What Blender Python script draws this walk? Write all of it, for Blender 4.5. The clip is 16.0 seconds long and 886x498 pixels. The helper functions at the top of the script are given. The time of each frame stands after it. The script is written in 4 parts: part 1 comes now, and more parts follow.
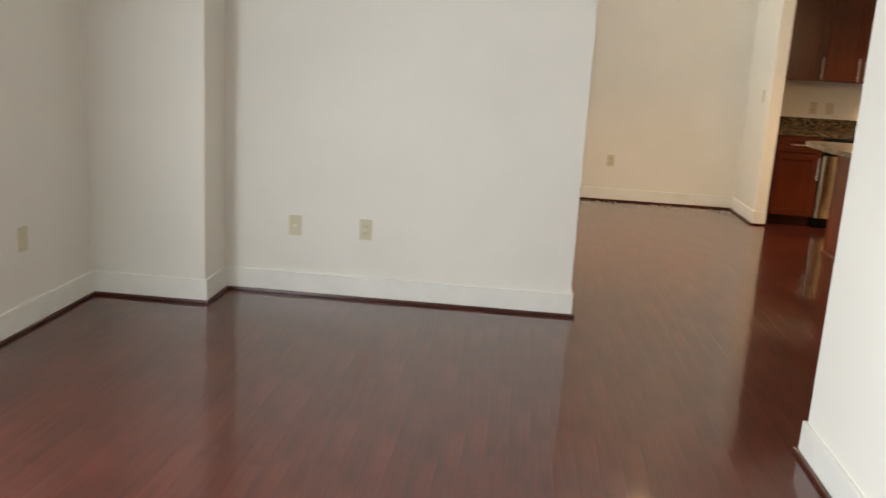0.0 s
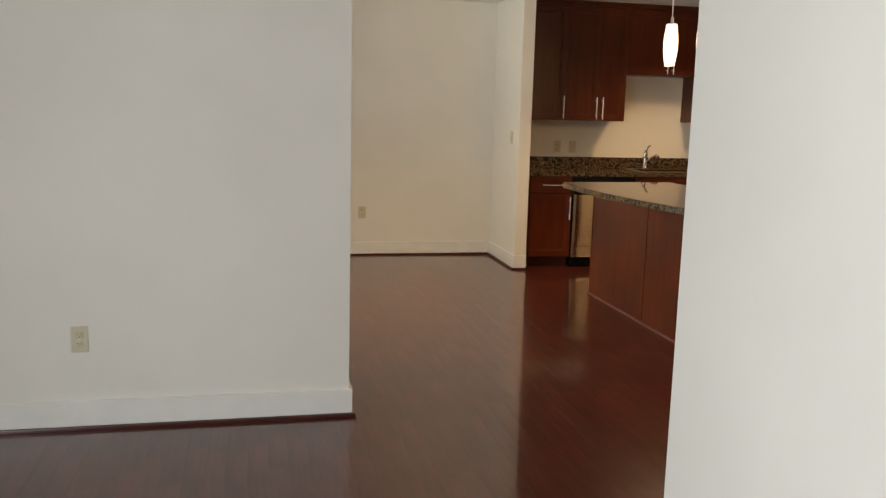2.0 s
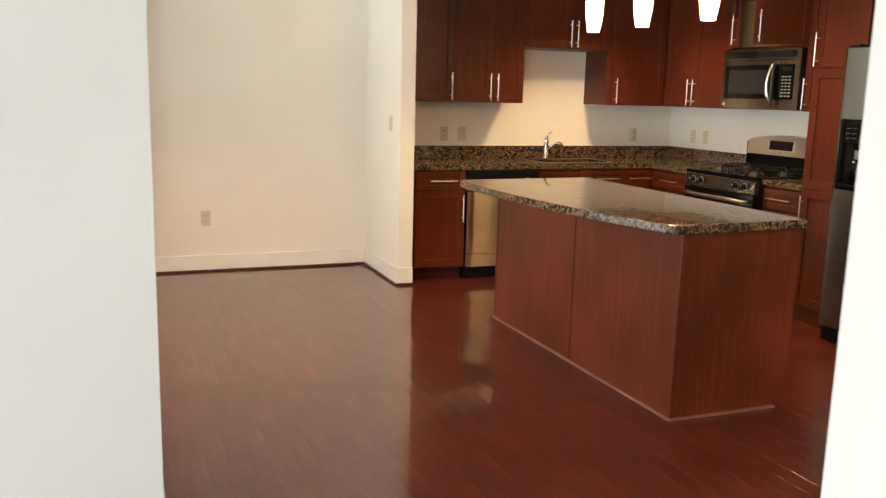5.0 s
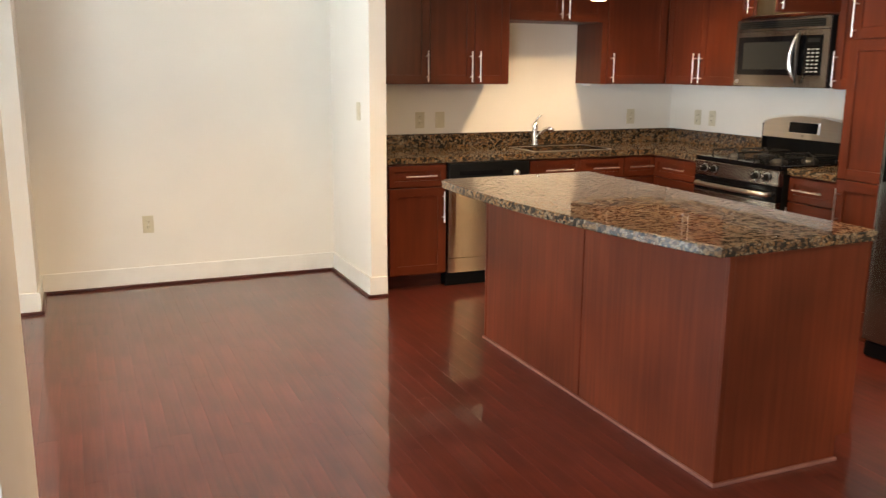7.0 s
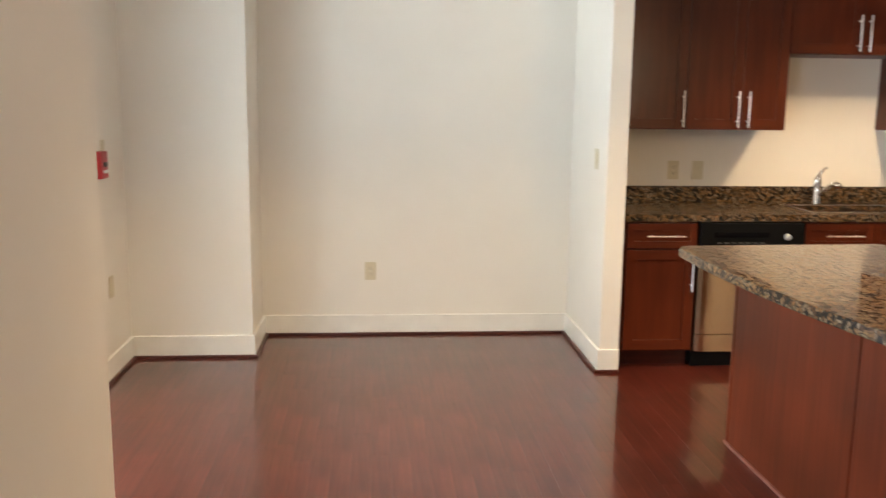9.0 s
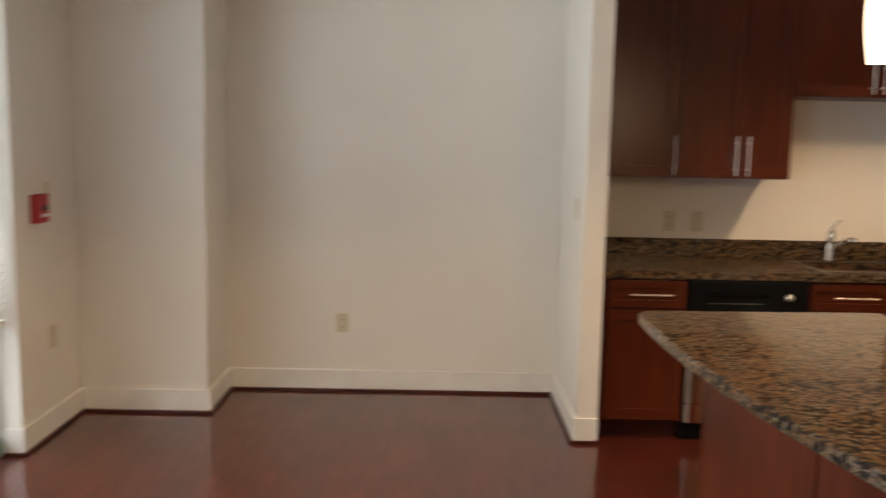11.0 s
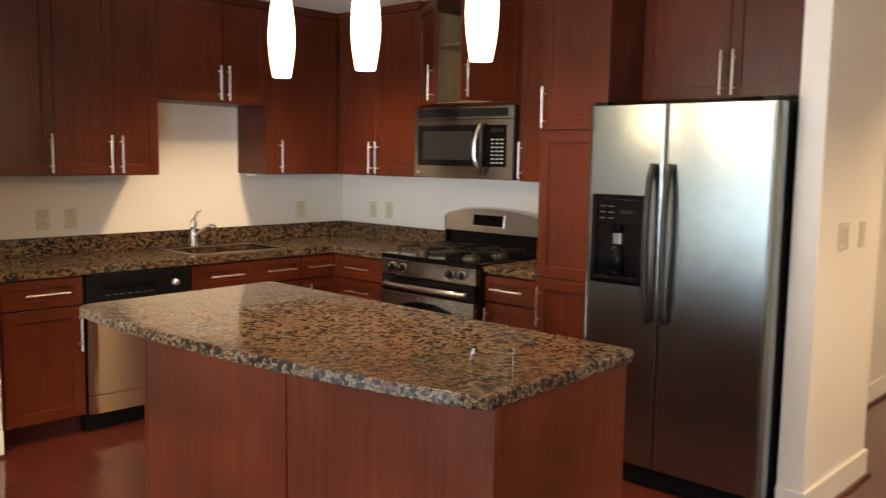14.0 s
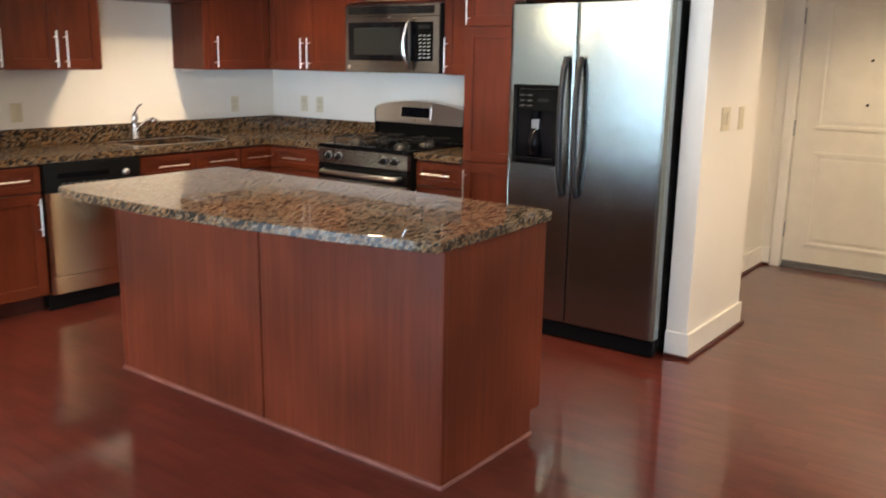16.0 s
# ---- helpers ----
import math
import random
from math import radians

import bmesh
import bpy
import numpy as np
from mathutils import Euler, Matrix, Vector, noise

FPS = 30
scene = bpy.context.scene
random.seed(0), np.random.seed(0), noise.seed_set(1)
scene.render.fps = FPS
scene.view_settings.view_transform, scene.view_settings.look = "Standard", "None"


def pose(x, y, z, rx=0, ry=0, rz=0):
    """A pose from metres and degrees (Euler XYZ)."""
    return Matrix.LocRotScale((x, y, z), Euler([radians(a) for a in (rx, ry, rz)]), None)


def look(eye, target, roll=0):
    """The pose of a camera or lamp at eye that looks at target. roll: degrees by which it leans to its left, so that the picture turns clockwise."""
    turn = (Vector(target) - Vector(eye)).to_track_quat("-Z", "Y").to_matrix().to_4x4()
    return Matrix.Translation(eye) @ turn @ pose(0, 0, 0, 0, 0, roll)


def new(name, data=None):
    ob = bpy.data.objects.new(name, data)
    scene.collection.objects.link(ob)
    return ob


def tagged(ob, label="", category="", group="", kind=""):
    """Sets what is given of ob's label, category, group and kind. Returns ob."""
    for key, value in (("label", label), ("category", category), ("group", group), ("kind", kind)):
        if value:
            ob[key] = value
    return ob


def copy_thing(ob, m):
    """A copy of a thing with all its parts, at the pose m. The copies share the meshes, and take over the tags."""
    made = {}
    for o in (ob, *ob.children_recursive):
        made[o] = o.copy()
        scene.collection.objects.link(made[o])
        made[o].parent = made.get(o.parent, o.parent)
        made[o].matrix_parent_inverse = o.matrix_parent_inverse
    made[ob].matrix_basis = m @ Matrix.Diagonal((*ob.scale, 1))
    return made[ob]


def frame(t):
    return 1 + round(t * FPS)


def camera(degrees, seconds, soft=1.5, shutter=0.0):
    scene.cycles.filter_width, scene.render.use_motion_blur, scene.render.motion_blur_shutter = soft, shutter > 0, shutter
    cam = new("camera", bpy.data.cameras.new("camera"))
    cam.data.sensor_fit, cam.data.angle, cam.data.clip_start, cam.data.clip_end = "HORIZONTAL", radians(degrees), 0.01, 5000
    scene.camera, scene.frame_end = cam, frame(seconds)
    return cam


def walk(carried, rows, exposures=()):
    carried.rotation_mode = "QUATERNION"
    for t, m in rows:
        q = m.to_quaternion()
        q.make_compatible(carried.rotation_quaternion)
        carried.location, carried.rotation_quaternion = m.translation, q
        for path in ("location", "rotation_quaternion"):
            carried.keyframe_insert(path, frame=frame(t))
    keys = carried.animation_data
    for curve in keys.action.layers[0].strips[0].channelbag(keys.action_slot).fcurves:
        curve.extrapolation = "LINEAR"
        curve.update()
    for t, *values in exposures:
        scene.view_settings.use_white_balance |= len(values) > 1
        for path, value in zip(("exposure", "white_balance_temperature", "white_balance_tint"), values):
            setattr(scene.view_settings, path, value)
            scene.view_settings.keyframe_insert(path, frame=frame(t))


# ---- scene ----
cam = camera(54.6, 16.0, soft=1.3, shutter=0.5)
PATH = [
    (0, (0.279, 0.288, 1.414), (0.113, 2.231, 0.972), 3.4),
    (0.5, (0.217, 0.491, 1.404), (0.247, 2.445, 0.978), 2.3),
    (1, (0.139, 0.635, 1.438), (0.371, 2.582, 1.04), 0.5),
    (1.5, (0.139, 0.829, 1.442), (0.51, 2.759, 1.073), 0.6),
    (2, (0.185, 1.117, 1.462), (0.612, 3.043, 1.136), 1.5),
    (2.5, (0.227, 1.335, 1.446), (0.722, 3.244, 1.115), 2.1),
    (3, (0.258, 1.591, 1.472), (0.833, 3.475, 1.126), 1.9),
    (3.5, (0.304, 1.779, 1.464), (0.913, 3.651, 1.11), 1.7),
    (4, (0.368, 2.04, 1.457), (0.974, 3.912, 1.094), 2.2),
    (4.5, (0.401, 2.271, 1.445), (1.046, 4.13, 1.084), 2.6),
    (4.7, (0.44, 2.4, 1.435), (1.131, 4.26, 1.08), 2.2),
    (6.8, (0.745, 3.29, 1.475), (1.535, 5.08, 1.072), 0.4),
    (7, (0.784, 3.373, 1.481), (1.557, 5.171, 1.068), 0.4),
    (7.5, (0.89, 3.527, 1.469), (1.555, 5.362, 1.032), 0.7),
    (8, (1.09, 3.657, 1.487), (1.597, 5.547, 1.076), 1.3),
    (8.5, (1.2, 3.802, 1.469), (1.552, 5.732, 1.081), 1.1),
    (8.7, (1.2, 3.87, 1.49), (1.479, 5.82, 1.129), 0.8),
    (9.5, (1.43, 4.03, 1.50), (1.33, 6.0, 1.19), 0.9),
    (10.2, (1.69, 4.21, 1.525), (1.27, 6.15, 1.255), 0.9),
    (10.8, (1.805, 4.29, 1.545), (1.646, 6.265, 1.281), 0.8),
    (10.9, (1.79, 4.305, 1.538), (1.717, 6.288, 1.281), 1.0),
    (11, (1.771, 4.292, 1.528), (1.788, 6.277, 1.283), 1.2),
    (11.5, (1.62, 4.38, 1.529), (2.111, 6.309, 1.334), 0.5),
    (12, (1.501, 4.461, 1.533), (2.338, 6.27, 1.369), -0.1),
    (12.5, (1.421, 4.422, 1.535), (2.491, 6.106, 1.4), 0.6),
    (13, (1.343, 4.335, 1.506), (2.582, 5.897, 1.354), 1.3),
    (13.5, (1.229, 4.238, 1.509), (2.562, 5.715, 1.307), 1.1),
    (14, (1.114, 4.214, 1.51), (2.563, 5.575, 1.294), 0.9),
    (14.5, (0.941, 4.216, 1.5), (2.534, 5.401, 1.263), -0.0),
    (15, (0.838, 4.197, 1.493), (2.502, 5.269, 1.206), 0.3),
    (15.5, (0.748, 4.094, 1.482), (2.39, 5.186, 1.143), 0.8),
    (16, (0.627, 3.973, 1.472), (2.186, 5.148, 1.038), 0.9),
]
walk(cam, [(t, look(eye, target, roll)) for t, eye, target, roll in PATH],
     [(0.0, -0.5, 7950, 19), (1.0, -0.6, 7950, 19), (1.5, -0.66, 7950, 19), (2.0, -0.92, 7950, 19), (3.0, -0.74, 7950, 19), (3.5, -0.62, 7900, 19), (4.5, -0.22, 7700, 19), (4.7, -0.12, 7700, 19),
      (7.0, 0.2, 6900, 18), (8.0, 0.3, 6700, 17), (8.5, 0.27, 6600, 16), (10.2, -0.7, 6800, 19), (10.8, -0.75, 6800, 19), (11.0, -0.75, 7000, 21), (11.5, -0.1, 6450, 16), (12.1, -0.05, 6200, 14),
      (12.5, 0.0, 6250, 15), (13.0, -0.03, 6700, 18), (13.5, -0.02, 6900, 19), (14.0, -0.02, 6850, 19), (14.5, 0.0, 6500, 16), (15.0, -0.05, 6150, 14), (16.0, 0.25, 5900, 15)])

# ---- world, sun, lights ----
world = bpy.data.worlds.new("world")
scene.world = world
world.use_nodes = True
wn = world.node_tree
sky = wn.nodes.new("ShaderNodeTexSky")
sky.sky_type, sky.sun_disc = "NISHITA", False
sky.sun_elevation, sky.sun_rotation = radians(50), radians(60)
wn.links.new(sky.outputs[0], wn.nodes["Background"].inputs[0])
wn.nodes["Background"].inputs[1].default_value = 0.12
sun = new("sun", bpy.data.lights.new("sun", "SUN"))
sun.data.energy, sun.data.angle, sun.data.color = 2.5, radians(0.6), (1, 0.95, 0.88)
sun.matrix_world = look((8, 5, 14), (0, 2, 0))


def area(name, eye, target, sx, sy, watts, color):
    d = bpy.data.lights.new(name, "AREA")
    d.shape, d.size, d.size_y, d.energy, d.color = "RECTANGLE", sx, sy, watts, color
    ob = new(name, d)
    ob.matrix_world = look(eye, target)
    return ob


WARM = (1.0, 0.745, 0.42)
area("den_window_light", (-2.10, 1.3, 1.05), (2, 1.5, 0.95), 2.1, 1.4, 255, (0.65, 0.835, 1.0))
area("living_window_light", (-0.42, 7.18, 1.2), (4, 7.18, 1.1), 2.1, 2.2, 128, (0.80, 0.95, 1.0)).data.spread = radians(150)


def point(name, p, watts, r, color=WARM):
    d = bpy.data.lights.new(name, "POINT")
    d.energy, d.shadow_soft_size, d.color = watts, r, color
    ob = new(name, d)
    ob.location = p
    return ob


def spot(name, p, watts, deg=130):
    d = bpy.data.lights.new(name, "SPOT")
    d.energy, d.spot_size, d.spot_blend, d.shadow_soft_size, d.color = watts, radians(deg), 0.6, 0.12, WARM
    ob = new(name, d)
    ob.matrix_world = look(p, (p[0], p[1], 0.0))
    return ob


CEIL = 2.475
PENDANTS = [(3.116, 6.955), (3.113, 6.471), (3.126, 5.957)]
for px, py in PENDANTS:
    point("pendant_bulb", (px, py, 1.76), 10, 0.04)
# Only the first can is known; the others are unseen, added for warm light.
CANS = [(4.20, 8.02), (3.95, 6.6), (4.35, 4.15), (6.1, 4.65), (1.55, 7.3)]
for cx, cy in CANS:
    spot("can_bulb", (cx, cy, CEIL - 0.03), 170 if cx < 2 else (110 if 6 < cy < 7 else 195 if cy > 6 else 130))

# ---- materials ----


def mat(name, color, rough=0.5, metal=0.0, color2=None, scale=(8, 8, 8), detail=4.0, bump=0.0, bump_scale=60, coat=0.0,
        island=0.0, blot=0.0, ior=1.5, rough_var=0.0):
    m = bpy.data.materials.new(name)
    m.use_nodes = True
    nt = m.node_tree
    n, lk = nt.nodes, nt.links
    b = n["Principled BSDF"]
    b.inputs["Roughness"].default_value, b.inputs["Metallic"].default_value = rough, metal
    b.inputs["IOR"].default_value = ior
    b.inputs["Coat Weight"].default_value, b.inputs["Coat Roughness"].default_value = coat, 0.07
    b.inputs["Coat IOR"].default_value = 1.46
    b.inputs["Base Color"].default_value = (*color, 1)
    tc = n.new("ShaderNodeTexCoord")
    mp = n.new("ShaderNodeMapping")
    mp.inputs["Scale"].default_value = scale
    lk.new(tc.outputs["Object"], mp.inputs[0])
    noise_a = n.new("ShaderNodeTexNoise")
    noise_a.inputs["Scale"].default_value, noise_a.inputs["Detail"].default_value = 1.0, detail
    lk.new(mp.outputs[0], noise_a.inputs["Vector"])
    ramp = n.new("ShaderNodeValToRGB")
    c2 = color2 or tuple(c * 0.94 for c in color)
    ramp.color_ramp.elements[0].position, ramp.color_ramp.elements[1].position = 0.32, 0.68
    ramp.color_ramp.elements[0].color, ramp.color_ramp.elements[1].color = (*c2, 1), (*color, 1)
    lk.new(noise_a.outputs[0], ramp.inputs[0])
    out = ramp.outputs[0]
    for kind in ("island", "blot"):
        amount = island if kind == "island" else blot
        if not amount:
            continue
        hsv = n.new("ShaderNodeHueSaturation")
        lk.new(out, hsv.inputs["Color"])
        mr = n.new("ShaderNodeMapRange")
        if kind == "island":
            oi = n.new("ShaderNodeObjectInfo")
            geo = n.new("ShaderNodeNewGeometry")
            add = n.new("ShaderNodeMath")
            add.operation = "ADD"
            fr = n.new("ShaderNodeMath")
            fr.operation = "FRACT"
            lk.new(oi.outputs["Random"], add.inputs[0])
            lk.new(geo.outputs["Random Per Island"], add.inputs[1])
            lk.new(add.outputs[0], fr.inputs[0])
            lk.new(fr.outputs[0], mr.inputs[0])
        else:
            nb = n.new("ShaderNodeTexNoise")
            nb.inputs["Scale"].default_value, nb.inputs["Detail"].default_value = (3.5, 4) if island else (1.7, 2)
            lk.new(tc.outputs["Object"], nb.inputs["Vector"])
            lk.new(nb.outputs[0], mr.inputs[0])
            mr.inputs[1].default_value, mr.inputs[2].default_value = 0.3, 0.7
        mr.inputs[3].default_value, mr.inputs[4].default_value = 1 - amount, 1 + amount
        lk.new(mr.outputs[0], hsv.inputs["Value"])
        out = hsv.outputs[0]
    lk.new(out, b.inputs["Base Color"])
    if rough_var:
        nr = n.new("ShaderNodeTexNoise")
        nr.inputs["Scale"].default_value, nr.inputs["Detail"].default_value = 3.0, 5
        lk.new(tc.outputs["Object"], nr.inputs["Vector"])
        mv = n.new("ShaderNodeMapRange")
        mv.inputs[3].default_value, mv.inputs[4].default_value = rough - rough_var, rough + rough_var
        lk.new(nr.outputs[0], mv.inputs[0])
        lk.new(mv.outputs[0], b.inputs["Roughness"])
    if bump:
        nb2 = n.new("ShaderNodeTexNoise")
        nb2.inputs["Scale"].default_value, nb2.inputs["Detail"].default_value = bump_scale, 3
        lk.new(tc.outputs["Object"], nb2.inputs["Vector"])
        bp = n.new("ShaderNodeBump")
        bp.inputs["Strength"].default_value, bp.inputs["Distance"].default_value = bump, 0.002
        lk.new(nb2.outputs[0], bp.inputs["Height"])
        lk.new(bp.outputs[0], b.inputs["Normal"])
    return m


def granite_mat(name, gloss):
    m = bpy.data.materials.new(name)
    m.use_nodes = True
    n, lk = m.node_tree.nodes, m.node_tree.links
    b = n["Principled BSDF"]
    b.inputs["Roughness"].default_value, b.inputs["IOR"].default_value = 0.32, 1.12
    b.inputs["Coat Weight"].default_value, b.inputs["Coat Roughness"].default_value, b.inputs["Coat IOR"].default_value = 0.85, gloss, 1.45
    tc = n.new("ShaderNodeTexCoord")
    warp = n.new("ShaderNodeTexNoise")
    warp.inputs["Scale"].default_value = 30
    mix = n.new("ShaderNodeMix")
    mix.data_type = "RGBA"
    mix.inputs[0].default_value = 0.018
    lk.new(tc.outputs["Object"], warp.inputs["Vector"])
    lk.new(tc.outputs["Object"], mix.inputs[6])
    lk.new(warp.outputs["Color"], mix.inputs[7])
    vor = n.new("ShaderNodeTexVoronoi")
    vor.feature = "F1"
    vor.inputs["Scale"].default_value = 72
    lk.new(mix.outputs[2], vor.inputs["Vector"])
    edge = n.new("ShaderNodeTexVoronoi")
    edge.feature = "DISTANCE_TO_EDGE"
    edge.inputs["Scale"].default_value = 72
    lk.new(mix.outputs[2], edge.inputs["Vector"])
    sep = n.new("ShaderNodeSeparateColor")
    lk.new(vor.outputs["Color"], sep.inputs[0])
    ramp = n.new("ShaderNodeValToRGB")
    cr = ramp.color_ramp
    cr.interpolation = "LINEAR"
    cr.elements[0].position, cr.elements[0].color = 0.0, (0.016, 0.014, 0.012, 1)
    cr.elements[1].position, cr.elements[1].color = 1.0, (0.30, 0.235, 0.16, 1)
    for p, c in ((0.25, (0.020, 0.017, 0.014, 1)), (0.31, (0.09, 0.05, 0.03, 1)), (0.42, (0.175, 0.095, 0.040, 1)), (0.6, (0.27, 0.15, 0.062, 1)), (0.85, (0.23, 0.175, 0.115, 1))):
        e = cr.elements.new(p)
        e.color = c
    lk.new(sep.outputs[0], ramp.inputs[0])
    er = n.new("ShaderNodeValToRGB")
    er.color_ramp.elements[0].position, er.color_ramp.elements[1].position = 0.02, 0.11
    lk.new(edge.outputs["Distance"], er.inputs[0])
    fine = n.new("ShaderNodeTexNoise")
    fine.inputs["Scale"].default_value, fine.inputs["Detail"].default_value = 160, 3
    lk.new(tc.outputs["Object"], fine.inputs["Vector"])
    fr = n.new("ShaderNodeMapRange")
    fr.inputs[1].default_value, fr.inputs[2].default_value, fr.inputs[3].default_value, fr.inputs[4].default_value = 0.3, 0.7, 0.38, 1.02
    lk.new(fine.outputs[0], fr.inputs[0])
    m1 = n.new("ShaderNodeMix")
    m1.data_type = "RGBA"
    m1.inputs[6].default_value = (0.022, 0.018, 0.015, 1)
    lk.new(er.outputs[0], m1.inputs[0])
    lk.new(ramp.outputs[0], m1.inputs[7])
    m2 = n.new("ShaderNodeMix")
    m2.data_type, m2.blend_type = "RGBA", "MULTIPLY"
    m2.inputs[0].default_value = 1
    lk.new(m1.outputs[2], m2.inputs[6])
    lk.new(fr.outputs[0], m2.inputs[7])
    lk.new(m2.outputs[2], b.inputs["Base Color"])
    return m


def emit_mat(name, color, strength):
    m = bpy.data.materials.new(name)
    m.use_nodes = True
    b = m.node_tree.nodes["Principled BSDF"]
    b.inputs["Base Color"].default_value = (0.85, 0.82, 0.75, 1)
    b.inputs["Roughness"].default_value = 0.3
    b.inputs["Emission Color"].default_value = (*color, 1)
    b.inputs["Emission Strength"].default_value = strength
    return m


PAINT = mat("wall_paint", (0.80, 0.765, 0.69), 0.62, bump=0.10, bump_scale=220, scale=(1.2, 1.2, 1.2), blot=0.015)
TRIM = mat("trim_paint", (0.82, 0.80, 0.74), 0.38, bump=0.05, bump_scale=90, blot=0.02)
CEILPAINT = mat("ceiling_paint", (0.80, 0.78, 0.74), 0.8, bump=0.15, bump_scale=180)
DOORPAINT = mat("door_paint", (0.80, 0.77, 0.69), 0.35, bump=0.05, bump_scale=120, blot=0.02)
CHERRY = mat("cherry_wood", (0.092, 0.0184, 0.0062), 0.32, color2=(0.068, 0.0127, 0.0044), scale=(30, 30, 2.2), detail=6, bump=0.05, bump_scale=120, ior=1.38, blot=0.28)
CHERRY_H = mat("cherry_wood_across", (0.092, 0.0184, 0.0062), 0.32, color2=(0.068, 0.0127, 0.0044), scale=(2.2, 2.2, 40), detail=6, bump=0.05, bump_scale=120, ior=1.38, blot=0.28)
ISLAND_WOOD = mat("cherry_veneer", (0.132, 0.0268, 0.0104), 0.38, color2=(0.096, 0.0184, 0.0070), scale=(48, 48, 2.0), detail=8, bump=0.04, bump_scale=140, ior=1.30, blot=0.34)
PALESHOE = mat("pale_shoe", (0.26, 0.11, 0.085), 0.45, color2=(0.17, 0.06, 0.045), scale=(9, 9, 9))
INSIDE = mat("cabinet_inside", (0.55, 0.40, 0.22), 0.5, color2=(0.46, 0.32, 0.17), scale=(20, 20, 2), detail=5)
FLOORWOOD = mat("floor_wood", (0.102, 0.0208, 0.0140), 0.30, color2=(0.066, 0.0138, 0.0096), scale=(40, 2.2, 10), detail=5, ior=1.22, coat=1.0, island=0.09, blot=0.22)
SHOE = mat("shoe_wood", (0.085, 0.02, 0.013), 0.3, color2=(0.05, 0.012, 0.008), scale=(8, 8, 40))
SUBFLOOR = mat("subfloor", (0.06, 0.014, 0.010), 0.4)
GRANITE = granite_mat("granite", 0.03)
GRANITE_EDGE = granite_mat("granite_honed_edge", 0.22)


def brushed(m, amount=0.35):
    b = m.node_tree.nodes["Principled BSDF"]
    b.inputs["Anisotropic"].default_value, b.inputs["Anisotropic Rotation"].default_value = amount, 0.25
    return m


STEEL = brushed(mat("brushed_steel", (0.60, 0.59, 0.57), 0.30, 1.0, color2=(0.55, 0.54, 0.52), scale=(2, 2, 220), detail=2, rough_var=0.04))
# Gold tint puts the warm reflection of the room into the steel colour.
STEEL_V = brushed(mat("brushed_steel_gold_reflection", (0.80, 0.69, 0.50), 0.18, 1.0, color2=(0.73, 0.625, 0.45), scale=(2, 2, 220), detail=2, rough_var=0.02), 0.6)
# Blue-green tint paints the cool window reflection into the fridge steel.
STEEL_F = brushed(mat("fridge_steel_cool_reflection", (0.30, 0.35, 0.355), 0.25, 1.0, color2=(0.288, 0.336, 0.341), scale=(2, 2, 220), detail=2, rough_var=0.03), 0.25)
MATTEBLACK = mat("deep_black", (0.005, 0.005, 0.005), 0.14, ior=1.18)
NICKEL = mat("satin_nickel", (0.80, 0.78, 0.75), 0.36, 1.0)
CHROME = mat("chrome", (0.85, 0.85, 0.85), 0.06, 1.0)
BLACK = mat("black_plastic", (0.007, 0.007, 0.007), 0.28, ior=1.2)
GLOSSBLACK = mat("black_glass", (0.004, 0.004, 0.005), 0.08, ior=1.22)
IRON = mat("cast_iron", (0.010, 0.010, 0.010), 0.5, ior=1.25, bump=0.2, bump_scale=200)
DARKHANDLE = mat("dark_handle", (0.022, 0.021, 0.020), 0.38, ior=1.4)
PLATE = mat("ivory_plate", (0.62, 0.56, 0.40), 0.4)
SLOT = mat("slot_dark", (0.03, 0.025, 0.02), 0.6)
WHITEMARK = mat("white_print", (0.75, 0.75, 0.75), 0.6)
KEYGREY = mat("key_print", (0.32, 0.32, 0.31), 0.6)
GREYMARK = mat("grey_print", (0.10, 0.10, 0.10), 0.6)
SCREEN = mat("grey_screen", (0.016, 0.017, 0.017), 0.2, ior=1.25)
RED = mat("red_plastic", (0.42, 0.02, 0.025), 0.35)
GREYMETAL = mat("grey_metal", (0.32, 0.33, 0.34), 0.35, 1.0)
SHADE = emit_mat("lit_opal_glass", (1.0, 0.77, 0.48), 4.5)
LAMP = emit_mat("lit_lamp_face", (1.0, 0.86, 0.66), 7.0)
DARKGREEN = mat("dark_green_paint", (0.018, 0.042, 0.038), 0.4, blot=0.1)
SILLGREEN = mat("pale_green_paint", (0.30, 0.42, 0.38), 0.4, blot=0.06)
BLINDWHITE = mat("blind_white", (0.80, 0.79, 0.76), 0.45, blot=0.02)
# Base darkened to stand for the island mirrored in the range; microwave shares it.
STEEL_D = brushed(mat("brushed_steel_darkened", (0.31, 0.29, 0.265), 0.26, 1.0, color2=(0.28, 0.26, 0.235), scale=(2, 2, 220), detail=2, rough_var=0.03))
GRASS = mat("grass", (0.06, 0.11, 0.03), 0.9, color2=(0.03, 0.07, 0.015), scale=(2, 2, 2))
LEAF = mat("leaf", (0.09, 0.17, 0.05), 0.6, color2=(0.05, 0.11, 0.03), scale=(3, 3, 3))
BARK = mat("bark", (0.10, 0.07, 0.05), 0.9, color2=(0.05, 0.035, 0.025), scale=(20, 20, 3))


def glass_mat():
    m = bpy.data.materials.new("window_glass")
    m.use_nodes = True
    b = m.node_tree.nodes["Principled BSDF"]
    b.inputs["Transmission Weight"].default_value, b.inputs["Roughness"].default_value, b.inputs["IOR"].default_value = 1.0, 0.0, 1.45
    return m


GLASS = glass_mat()

# ---- mesh helpers ----


